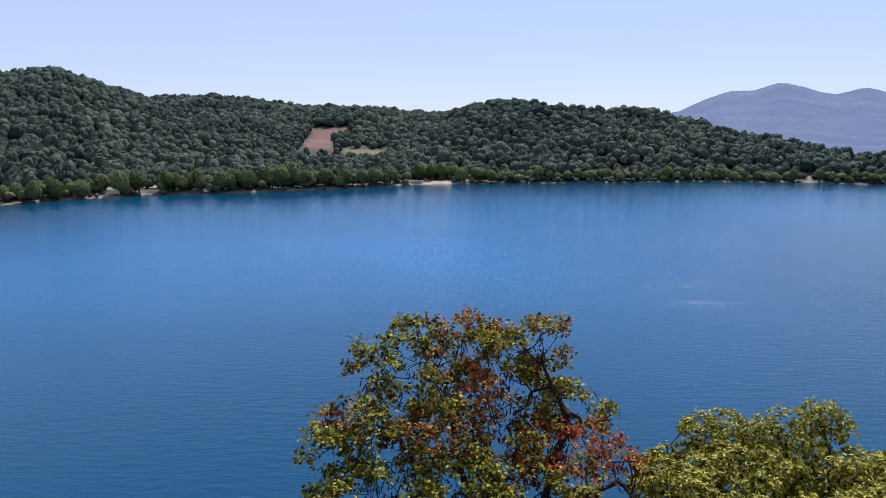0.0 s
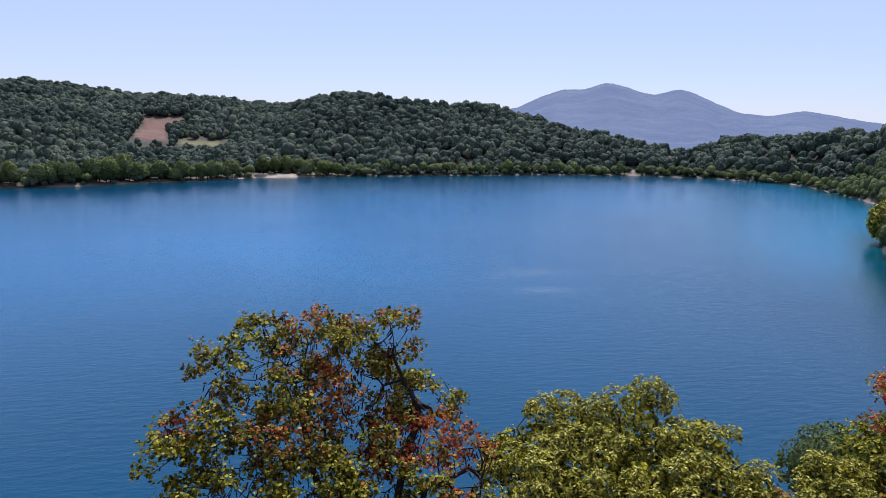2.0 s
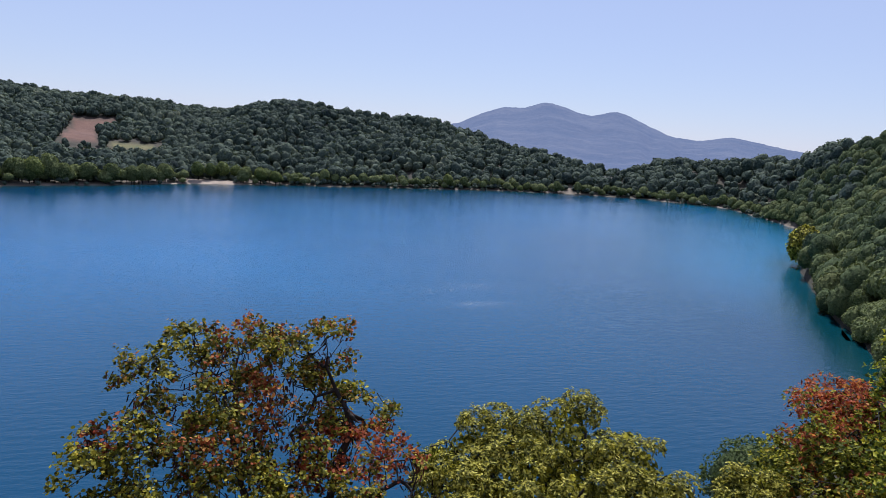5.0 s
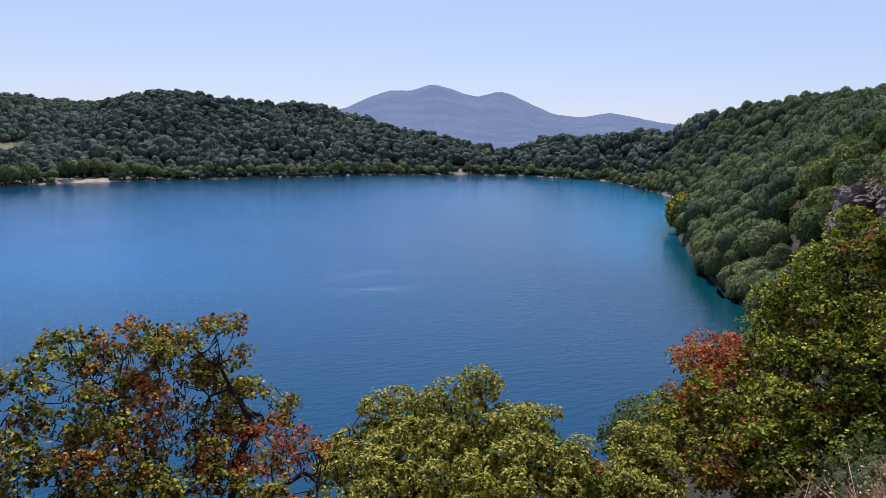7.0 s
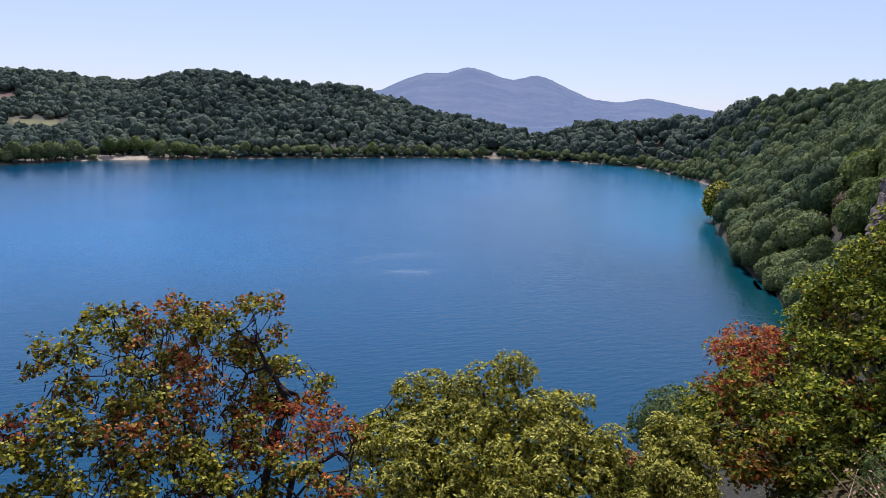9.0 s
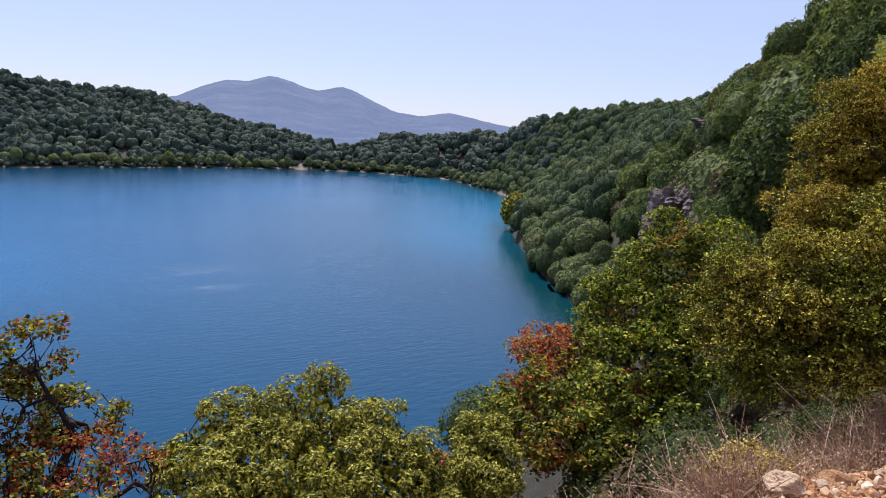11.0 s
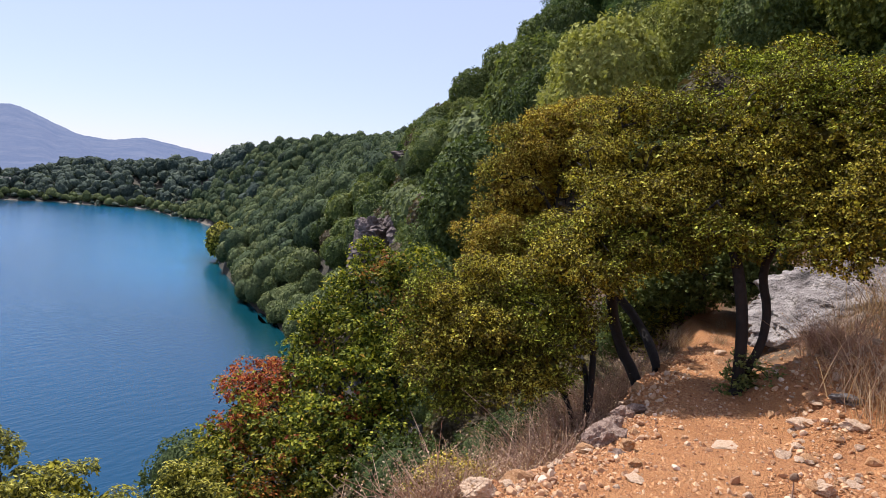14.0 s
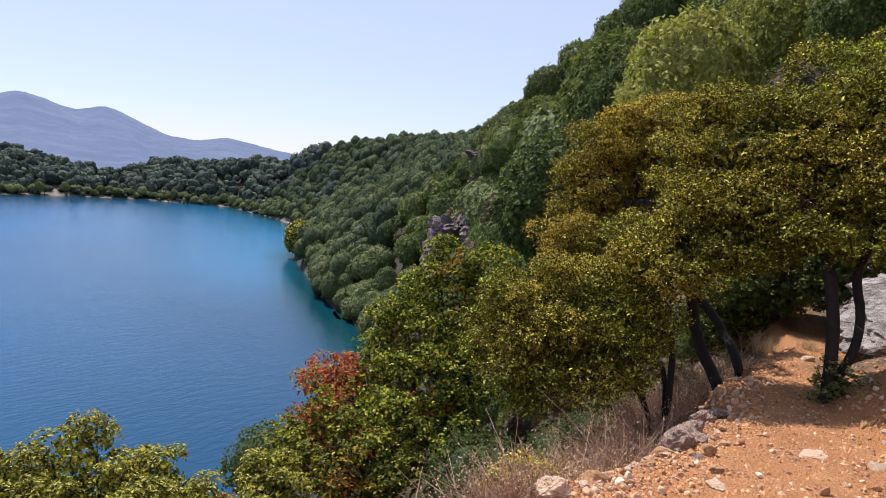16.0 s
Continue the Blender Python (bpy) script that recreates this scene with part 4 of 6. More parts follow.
for k in range(46):
    uu, vv = g.uniform(6.6, 10.0), g.uniform(2.6, 4.6)
    px, py = uu * math.sin(PATH_AZ) - vv * math.cos(PATH_AZ), uu * math.cos(PATH_AZ) + vv * math.sin(PATH_AZ)
    s = g.uniform(0.4, 0.75)
    tagged(plant(oak_bushes[k % 3] if k % 3 == 0 else scrubs[k % 2], px, py, s, s * g.uniform(0.9, 1.3), g, s * 0.15), group="undergrowth on the steep slope")
for k in range(60):
    px, py = polar(g.uniform(54, 69), g.uniform(11, 25))
    uu, vv = along(px, py)
    if vv < np.interp(uu, SIDE[:, 0], SIDE[:, 1]) + 2.0:
        continue
    s = g.uniform(0.5, 0.9)
    tagged(plant(scrubs[k % 2] if k % 3 == 0 else oak_bushes[k % 3], px, py, s, s * g.uniform(0.9, 1.2), g, s * 0.15), group="undergrowth on the steep slope")
for t in (*oaks, *pales, *shrubs, *pines, *scrubs, *fine_oaks, *fine_pines, *oak_bushes):
    drop(t)


# ---- near trees ----
def bent(points, n=4):
    """A smooth line through a few points."""
    p = [np.array(q, float) for q in points]
    p = [2 * p[0] - p[1]] + p + [2 * p[-1] - p[-2]]
    out = []
    for i in range(1, len(p) - 2):
        for k in range(n):
            t = k / n
            out.append(0.5 * (2 * p[i] + (p[i + 1] - p[i - 1]) * t + (2 * p[i - 1] - 5 * p[i] + 4 * p[i + 1] - p[i + 2]) * t * t + (3 * p[i] - p[i - 1] - 3 * p[i + 1] + p[i + 2]) * t ** 3))
    return out + [p[-2]]


def near_tree(name, x, y, stems, lobes, mat, g, label, category="tree", leaf=0.05, shape="oval", sprays=300, per=14, reach=0.25, whorl=False, fill=0, twigs=220,
              trunk_r=0.05, twig_r=0.005, sag=0.06, pods=0, russet=(), shell=0.8, droop=0.0, layered=1.0, knobs=0, knob_r=0.2):
    """A tree close by. The stems' points and the crown's lobes are given in metres from the eye's level; every stem rises from the foot at x, y."""
    z0 = gz(x, y)
    t = thing(name, Matrix.Translation((x, y, z0)), label, category)
    base = np.array((x, y, z0 - EYE))
    L = [(a - base[0], b - base[1], c - base[2], p, q) for a, b, c, p, q in lobes]
    la = np.array(L)
    stems = [[np.array((0.05 * k, 0.03 * k, 0.0))] + [np.array(q) - base for q in s] for k, s in enumerate(stems)]
    targets, _ = in_lobes(L, twigs, g, 0.55)
    owner = np.argmin([np.min([np.linalg.norm(targets - q, axis=1) for q in s[1:]], axis=0) for s in stems], axis=0)
    thin = [targets]
    for k, s in enumerate(stems):
        mine = targets[owner == k]
        if not len(mine):
            continue
        nodes, parent, load = skeleton([s[0] - (0, 0, 0.3)] + bent(s), mine, g, 0.25, sag)
        tv, tf = tubes(limb_edges(nodes, parent, load, trunk_r * (1 if k == 0 else 0.75), twig_r), 6)
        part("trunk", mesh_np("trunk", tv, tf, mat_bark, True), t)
        thin.append(np.array(nodes)[load <= 2])
    # leaves stand in sprays or whorls on the outside of the lobes
    if knobs:
        kc, _ = in_lobes(L, knobs, g, 0.86)
        kr = knob_r * g.uniform(0.6, 1.25, knobs)
        c, out = in_lobes(np.stack([*kc.T, kr, kr * 0.8], 1), sprays * 3, g, 0.8)
        keep = out[:, 2] > g.uniform(-1.1, 0.3, len(c))
        c, out = c[keep], out[keep]
    else:
        c, out = in_lobes(L, sprays * 3, g, shell)
    deep = np.zeros(len(c), bool)
    for a in la:
        deep |= (((c - a[:3]) / (a[3], a[3], a[4])) ** 2).sum(1) < 0.55
    c, out = c[~deep][:sprays], out[~deep][:sprays]
    k = np.repeat(np.arange(len(c)), per)
    n = len(k)
    step = np.tile(np.arange(per), len(c)) / per
    if whorl:
        axis = out[k] * 0.7 + (0, 0, 0.6)
        axis /= np.linalg.norm(axis, axis=1, keepdims=True)
        w = g.normal(0, 1, (n, 3))
        w -= axis * (w * axis).sum(1, keepdims=True) * 0.75
        w /= np.linalg.norm(w, axis=1, keepdims=True)
        p = c[k] + w * (reach * (0.35 + 0.65 * g.random(n)))[:, None] - (0, 0, 1) * (droop * g.random((n, 1)))
        lv, lf = leaves(p, axis + g.normal(0, 0.2, (n, 3)), leaf, shape, g, 0.2, 0.35, w)
    else:
        way = out * (1, 1, 0.5) + g.normal(0, 0.5, out.shape) * (1, 1, 0.45)
        way /= np.linalg.norm(way, axis=1, keepdims=True)
        size = reach * g.uniform(0.5, 1.3, len(c))
        p = c[k] + way[k] * (size[k] * (step - 0.4))[:, None] + g.normal(0, 0.13 * reach, (n, 3)) * (1, 1, 0.7) - (0, 0, 1) * (droop * step[:, None] ** 2)
        lv, lf = leaves(p, np.array((0, 0, layered)) + 0.3 * out[k] + g.normal(0, 0.35, (n, 3)), leaf, shape, g, 0.3)
    pts = p
    red = np.zeros(n, bool)
    for a, b, h, rad, share in russet:
        far = np.linalg.norm(pts - (a - base[0], b - base[1], h - base[2]), axis=1)
        red |= (far < rad * g.uniform(0.6, 1.15, len(c))[k]) & (g.random(len(c))[k] < share)
    for name_, mask, m_, text in (("crown", ~red, mat, ""), ("russet_foliage", red, mat_russet, "russet and dark red leaves")):
        if mask.any():
            used = lf[mask]
            v, f = lv[used.ravel()], np.arange(used.size).reshape(used.shape)
            if fill and name_ == "crown":
                q, w = in_lobes([(*a[:3], a[3] * 0.64, a[4] * 0.64) for a in L], fill, g, 0.4)
                iv, if_ = leaves(q, g.normal(0, 1, q.shape), 0.042, "tuft", g, 0.5)
                f = split(f) if f.shape[1] == 4 else np.concatenate([f[:, (0, 1, 2)], f[:, (0, 2, 3)], f[:, (0, 3, 4)], f[:, (0, 4, 5)]])
                v, f = np.concatenate([v, iv]), np.concatenate([f, split(if_) + len(v)])
            part(name_, mesh_np(name_, v, f, m_), t, text)
    if pods:
        ends = np.concatenate(thin)
        k = g.integers(0, len(ends), pods)
        p = np.repeat(ends[k], 5, 0) + g.normal(0, 0.05, (pods * 5, 3)) - (0, 0, 0.08)
        a = np.repeat(g.uniform(0, 6.28, pods * 5), 4).reshape(-1, 4)
        q = np.array([(-0.009, 0), (0.009, 0), (0.008, -0.1), (-0.008, -0.1)])
        sway = g.normal(0, 0.35, (len(p), 1, 2)) * -q[None, :, 1:2]
        pv = p[:, None, :] + np.stack([q[None, :, 0] * np.cos(a) + sway[..., 0], q[None, :, 0] * np.sin(a) + sway[..., 1], np.tile(q[:, 1], (len(p), 1)) * g.uniform(0.4, 1.0, (len(p), 1))], -1)
        tagged(part("hanging_seed", mesh_np("hanging_seed", pv.reshape(-1, 3), np.arange(len(p) * 4).reshape(-1, 4), mat_pod), t, "dark hanging seed pods"), kind="stuff")
    return t


g = np.random.default_rng(5)
near_tree("judas_tree", 0.9, 6.3, [[(0.92, 6.5, -4.6), (1.1, 7.02, -3.97), (1.26, 7.31, -3.6), (1.4, 7.54, -3.3), (1.26, 7.8, -2.99)],
                                   [(0.84, 6.6, -4.3), (0.56, 6.84, -3.8), (0.25, 6.89, -3.75), (0.12, 7.33, -3.32), (0.02, 7.8, -2.97)],
                                   [(1.28, 6.75, -4.1), (1.53, 6.88, -3.87), (1.84, 6.89, -3.71)]],
          [(0.32, 8.15, -2.55, 0.42, 0.29), (0.73, 8.3, -2.67, 0.38, 0.24), (1.21, 8.06, -2.58, 0.29, 0.29), (1.25, 8.11, -2.39, 0.19, 0.11), (1.44, 8.0, -2.3, 0.09, 0.08), (0.03, 8.22, -2.68, 0.33, 0.22), (-0.39, 8.01, -2.66, 0.34, 0.2),
           (-0.29, 8.19, -2.45, 0.18, 0.11), (-0.71, 7.77, -2.69, 0.31, 0.24), (-0.97, 7.76, -2.63, 0.16, 0.14), (-0.91, 7.7, -2.8, 0.2, 0.12), (-0.17, 7.8, -2.96, 0.56, 0.35), (0.6, 7.95, -3.07, 0.54, 0.33), (1.16, 8.15, -3.25, 0.35, 0.28),
           (1.5, 7.75, -3.28, 0.42, 0.22), (1.73, 7.55, -3.37, 0.22, 0.12), (-0.59, 7.5, -3.14, 0.45, 0.29), (-1.0, 7.34, -3.13, 0.29, 0.2), (-1.23, 7.18, -3.17, 0.19, 0.15), (0.0, 7.31, -3.36, 0.51, 0.35), (0.62, 7.45, -3.48, 0.46, 0.34),
           (1.17, 7.55, -3.6, 0.4, 0.3), (1.54, 7.26, -3.6, 0.36, 0.21), (1.89, 6.95, -3.58, 0.27, 0.2), (-0.51, 7.02, -3.46, 0.53, 0.32), (-1.05, 6.94, -3.49, 0.39, 0.28), (-1.31, 6.75, -3.57, 0.22, 0.21), (0.11, 6.9, -3.74, 0.56, 0.34),
           (0.82, 7.03, -3.82, 0.48, 0.26), (1.6, 6.63, -3.87, 0.44, 0.25), (-0.56, 6.72, -3.81, 0.74, 0.37), (0.43, 6.59, -4.04, 0.74, 0.37)],
          mat_judas, g, "half-bare judas tree with yellow-green and russet leaves below the path", leaf=0.039, shape="round", sprays=3300, per=10, reach=0.17, twigs=700, trunk_r=0.042, twig_r=0.004, pods=330, shell=0.55, layered=0.6, knobs=420, knob_r=0.14,
          russet=[(1.54, 7.26, -3.6, 0.5, 0.75), (1.89, 6.95, -3.58, 0.4, 0.9), (1.17, 7.55, -3.65, 0.55, 0.6), (0.8, 7.2, -3.8, 0.5, 0.4), (-1.1, 7.3, -3.1, 0.3, 0.5), (0.5, 8.1, -2.65, 0.3, 0.35), (0.0, 7.3, -3.5, 0.5, 0.25)])
near_tree("ash_tree", 3.6, 6.9, [[(3.65, 6.95, -5.0), (3.8, 7.0, -4.3)], [(3.4, 6.9, -5.0), (3.1, 7.0, -4.4)], [(3.9, 6.8, -5.0), (4.3, 6.6, -4.4)]],
          [(3.93, 7.17, -3.67, 0.57, 0.63), (3.42, 7.38, -3.74, 0.53, 0.51), (2.86, 7.46, -3.82, 0.51, 0.52), (2.45, 7.47, -3.85, 0.31, 0.32), (4.32, 6.82, -3.67, 0.42, 0.42), (4.61, 6.58, -3.74, 0.41, 0.41), (4.72, 6.15, -3.87, 0.33, 0.33),
           (4.58, 6.79, -3.39, 0.11, 0.15), (4.11, 7.37, -3.3, 0.25, 0.2), (3.18, 7.61, -3.5, 0.18, 0.13), (3.42, 6.52, -3.95, 1.0, 0.56), (2.71, 6.78, -4.06, 0.73, 0.53), (4.11, 6.08, -4.02, 0.66, 0.5), (3.41, 6.08, -4.25, 1.23, 0.52)],
          mat_ash, g, "dense rounded ash tree with yellow-green leaves below the path", leaf=0.05, shape="narrow", sprays=5200, per=12, reach=0.05, whorl=True, fill=12480, knobs=330, knob_r=0.19, twigs=200, trunk_r=0.07, shell=0.84, droop=0.03)
near_tree("low_bush", 5.3, 5.6, [[(5.3, 5.6, -4.5), (5.35, 5.65, -4.0)]], [(5.43, 5.71, -3.61, 0.26, 0.29), (5.28, 5.82, -3.66, 0.17, 0.19), (5.27, 5.41, -3.84, 0.34, 0.37), (5.0, 5.35, -4.04, 0.33, 0.33)],
          mat_ash, g, "small yellow-green bush on the steep slope", "bush", leaf=0.048, shape="narrow", sprays=1300, per=12, reach=0.05, whorl=True, fill=2016, knobs=60, knob_r=0.15, twigs=60, trunk_r=0.03)
near_tree("low_bush", 4.95, 5.95, [[(4.95, 5.95, -4.6), (4.95, 5.98, -4.3)]], [(5.04, 6.03, -4.1, 0.32, 0.23), (4.84, 6.12, -4.2, 0.28, 0.24), (4.98, 5.74, -4.17, 0.34, 0.24)],
          mat_olive, g, "low ochre bush below the path", "bush", leaf=0.035, sprays=900, per=12, reach=0.12, fill=1440, twigs=60, trunk_r=0.025, russet=[(5.1, 6.0, -4.0, 0.35, 0.2)])
near_tree("sumac", 6.7, 5.2, [[(6.75, 5.3, -4.3), (7.02, 6.04, -3.51), (7.2, 6.35, -3.44), (7.23, 6.71, -3.29)], [(6.7, 5.35, -4.3), (6.6, 5.7, -3.9), (6.5, 6.1, -3.75)], [(6.9, 5.2, -4.2), (7.2, 5.6, -3.5)]],
          [(7.6, 6.7, -3.11, 0.41, 0.25), (7.28, 6.71, -3.18, 0.28, 0.22), (7.8, 6.45, -3.16, 0.32, 0.34), (6.87, 6.4, -3.44, 0.36, 0.34), (6.49, 6.4, -3.6, 0.27, 0.24), (6.15, 6.22, -3.7, 0.23, 0.21), (6.91, 5.98, -3.54, 0.55, 0.43),
           (6.42, 5.74, -3.77, 0.64, 0.38), (7.29, 5.72, -3.2, 0.47, 0.47), (6.71, 5.11, -3.69, 0.55, 0.33), (6.08, 5.86, -3.9, 0.45, 0.3)],
          mat_sumac, g, "sprawling shrub with green leaves turning red", "shrub", leaf=0.052, sprays=2300, per=10, reach=0.17, fill=2016, knobs=190, knob_r=0.18, twigs=260, trunk_r=0.03, shell=0.6, layered=0.6,
          russet=[(7.6, 6.7, -3.1, 0.65, 0.95), (7.28, 6.71, -3.18, 0.55, 0.95), (7.8, 6.45, -3.16, 0.5, 0.7), (6.95, 6.3, -3.4, 0.6, 0.6), (6.6, 5.3, -3.6, 0.4, 0.3), (7.2, 5.8, -3.1, 0.4, 0.25)])
near_tree("terebinth", 7.2, 4.5, [[(7.25, 4.5, -3.7), (7.4, 4.61, -3.26), (7.61, 4.88, -2.93), (7.85, 5.26, -2.6), (8.3, 5.44, -1.9)], [(7.3, 4.6, -3.6), (7.4, 5.0, -3.2), (7.7, 5.5, -2.8), (8.0, 5.8, -2.4)], [(7.35, 4.45, -3.6), (7.8, 4.6, -2.9), (8.2, 4.9, -2.3)]],
          [(8.65, 5.64, -1.26, 0.28, 0.28), (8.76, 5.09, -1.19, 0.29, 0.15), (8.68, 5.16, -1.44, 0.33, 0.2), (8.43, 5.85, -1.73, 0.35, 0.35), (8.49, 5.39, -1.75, 0.41, 0.41), (8.12, 5.99, -2.09, 0.35, 0.35), (8.13, 5.67, -2.41, 0.57, 0.49),
           (7.82, 5.95, -2.73, 0.41, 0.41), (8.16, 4.94, -2.27, 0.39, 0.47), (7.58, 5.13, -2.9, 0.58, 0.48), (7.79, 4.65, -2.84, 0.34, 0.46), (7.1, 5.19, -3.32, 0.56, 0.38), (7.3, 4.55, -3.29, 0.44, 0.31), (8.47, 4.99, -1.85, 0.28, 0.32)],
          mat_terebinth, g, "slender green terebinth with a few russet leaves", leaf=0.058, sprays=3000, per=10, reach=0.18, fill=2160, knobs=240, knob_r=0.18, twigs=300, trunk_r=0.035, shell=0.6, layered=0.5, droop=0.05,
          russet=[(8.0, 5.7, -2.6, 0.5, 0.2), (7.4, 5.1, -3.1, 0.5, 0.25), (7.1, 5.0, -3.4, 0.4, 0.4)])
OLIVE = dict(leaf=0.026, per=16, reach=0.12, shell=0.84, layered=0.4, knob_r=0.17)
near_tree("evergreen_oak", 6.1, 1.6, [[(6.16, 1.61, -1.79), (6.34, 1.67, -1.47), (6.55, 1.77, -1.31)], [(6.17, 1.84, -1.9), (6.33, 2.09, -1.83), (6.56, 2.5, -1.67)], [(6.2, 1.66, -1.75), (6.5, 1.9, -1.5), (6.8, 2.3, -1.4)]],
          [(5.77, 2.95, -1.22, 0.28, 0.27), (6.01, 2.72, -1.04, 0.3, 0.26), (6.15, 2.4, -1.04, 0.28, 0.26), (5.59, 2.98, -1.49, 0.23, 0.24), (5.63, 2.69, -1.49, 0.31, 0.28), (5.72, 2.36, -1.39, 0.31, 0.28), (5.86, 2.04, -1.24, 0.26, 0.26),
           (5.47, 2.63, -1.8, 0.28, 0.18), (5.59, 2.25, -1.69, 0.29, 0.17), (5.75, 1.92, -1.56, 0.22, 0.17), (6.04, 1.85, -1.14, 0.23, 0.23)],
          mat_olive, g, "low evergreen oak with olive-brown leaves beside the path", sprays=5200, fill=9120, knobs=170, twigs=260, trunk_r=0.03, twig_r=0.004, **OLIVE)
near_tree("evergreen_oak", 7.3, 1.25, [[(7.42, 1.33, -1.65), (7.63, 1.49, -1.48), (7.8, 1.8, -1.2), (8.0, 2.4, -0.85), (8.2, 2.8, -0.4)]],
          [(8.27, 3.38, 0.34, 0.29, 0.33), (8.48, 3.07, 0.52, 0.4, 0.33), (8.15, 3.43, -0.12, 0.33, 0.33), (7.88, 3.53, -0.62, 0.29, 0.29), (8.28, 3.11, -0.16, 0.43, 0.39), (7.92, 3.16, -0.72, 0.4, 0.33), (7.81, 3.39, -0.95, 0.34, 0.23),
           (8.66, 2.78, 0.73, 0.36, 0.29), (7.9, 2.72, -0.73, 0.37, 0.33), (8.68, 2.81, 0.23, 0.44, 0.4)],
          mat_ochre, g, "evergreen oak with ochre leaves leaning over the slope", sprays=5200, fill=8640, knobs=190, twigs=220, trunk_r=0.05, **OLIVE)
near_tree("evergreen_oak", 6.65, 1.3, [[(6.72, 1.4, -1.65), (6.79, 1.51, -1.52), (6.91, 1.66, -1.23), (6.8, 1.7, -0.8), (6.7, 1.75, -0.3)]],
          [(6.18, 1.73, -0.32, 0.3, 0.27), (5.95, 1.88, -0.68, 0.25, 0.21), (5.97, 1.53, -0.68, 0.31, 0.22), (6.55, 1.59, -0.05, 0.33, 0.27), (6.84, 1.39, 0.24, 0.39, 0.32), (6.8, 1.86, 0.26, 0.33, 0.25), (6.29, 1.3, -0.42, 0.31, 0.23),
           (7.13, 1.77, 0.68, 0.35, 0.27), (7.1, 1.15, 0.54, 0.38, 0.32), (6.65, 1.11, -0.1, 0.33, 0.28), (6.95, 2.15, -0.6, 0.38, 0.28), (7.55, 2.05, -0.55, 0.35, 0.26)],
          mat_olive, g, "evergreen oak with a leaning dark trunk beside the path", sprays=5600, fill=10560, knobs=190, twigs=240, trunk_r=0.055, **OLIVE)
near_tree("evergreen_oak", 6.25, 0.42, [[(6.27, 0.43, -1.2), (6.31, 0.46, -0.9), (6.42, 0.56, -0.5), (6.7, 0.75, -0.1), (7.0, 0.7, 0.25)], [(6.37, 0.3, -1.2), (6.46, 0.28, -0.9), (6.52, 0.34, -0.5), (6.7, 0.1, 0.1)]],
          [(6.56, 0.75, -0.12, 0.33, 0.24), (6.67, 0.47, 0.16, 0.35, 0.27), (6.89, 0.77, 0.44, 0.36, 0.29), (6.75, 0.26, 0.57, 0.35, 0.27), (7.04, 0.49, 0.83, 0.36, 0.26), (6.51, 0.03, 0.14, 0.31, 0.27), (6.33, 0.1, -0.22, 0.22, 0.2),
           (6.57, -0.12, 0.57, 0.33, 0.3), (6.24, -0.32, 0.12, 0.3, 0.3), (6.16, -0.21, -0.28, 0.26, 0.16), (6.89, 0.04, 0.92, 0.39, 0.25), (6.56, -0.36, 0.71, 0.31, 0.31), (6.06, -0.5, -0.19, 0.24, 0.22), (6.51, 1.0, -0.39, 0.22, 0.15),
           (6.3, 0.57, -0.33, 0.2, 0.13), (6.22, -0.65, 0.28, 0.35, 0.4), (6.49, -0.67, 0.9, 0.43, 0.36)],
          mat_olive, g, "twin-trunked evergreen oak arching over the path", sprays=7600, fill=14400, knobs=270, twigs=300, trunk_r=0.048, **OLIVE)
near_tree("evergreen_oak", 11.4, -0.6, [[(11.45, -0.5, -0.8), (11.6, -0.4, 0.1), (11.7, -0.3, 0.8)], [(11.5, -0.9, -0.7), (11.7, -1.2, 0.2)]],
          [(11.7, 0.2, 1.3, 1.0, 1.0), (11.2, -0.6, 0.5, 0.85, 1.0), (11.5, -1.2, 1.2, 1.0, 0.9), (10.9, -0.9, -0.35, 0.7, 0.45), (12.0, 0.8, 0.2, 0.8, 0.8), (11.3, 1.05, 1.2, 0.95, 0.85), (10.2, 0.3, 0.6, 0.8, 0.7), (11.6, -2.0, 0.5, 0.9, 0.8)],
          mat_olive, g, "evergreen oak with olive leaves behind the boulder", leaf=0.045, sprays=4200, per=13, reach=0.2, knobs=200, knob_r=0.3, fill=14400, twigs=260, trunk_r=0.08, shell=0.84, layered=0.5)
near_tree("evergreen_oak", 10.84, 1.38, [[(10.84, 1.38, -1.38), (10.84, 1.38, -0.77)], [(10.75, 1.63, -1.38), (10.66, 1.81, -0.77)]],
          [(10.53, 1.97, -1.01, 0.6, 0.52), (10.65, 1.39, -0.69, 0.6, 0.52), (10.7, 0.77, -0.77, 0.52, 0.52), (10.6, 1.82, -0.33, 0.69, 0.52), (10.72, 1.0, -0.24, 0.69, 0.52), (9.96, 2.18, -1.72, 0.37, 0.5), (11.39, 1.81, -1.55, 0.46, 0.37), (9.59, 1.77, -1.15, 0.36, 0.31), (9.67, 1.31, -1.12, 0.36, 0.31), (9.53, 0.86, -1.00, 0.35, 0.30), (9.80, 1.39, -0.65, 0.48, 0.40), (9.67, 0.79, -0.57, 0.39, 0.33)],
          mat_oak, g, "dark evergreen oak closing the path's end", leaf=0.055, sprays=3800, per=12, reach=0.2, fill=12480, twigs=200, trunk_r=0.06, shell=0.84, layered=0.5)
near_tree("low_bush", 10.2, 1.7, [[(10.22, 1.7, -2.2), (10.24, 1.72, -1.8)]], [(10.24, 1.72, -1.68, 0.38, 0.42), (10.0, 2.0, -1.95, 0.32, 0.32)],
          mat_ash, g, "bright green bush beyond the oaks", "bush", leaf=0.07, sprays=260, per=9, reach=0.16, fill=768, twigs=60, trunk_r=0.02)
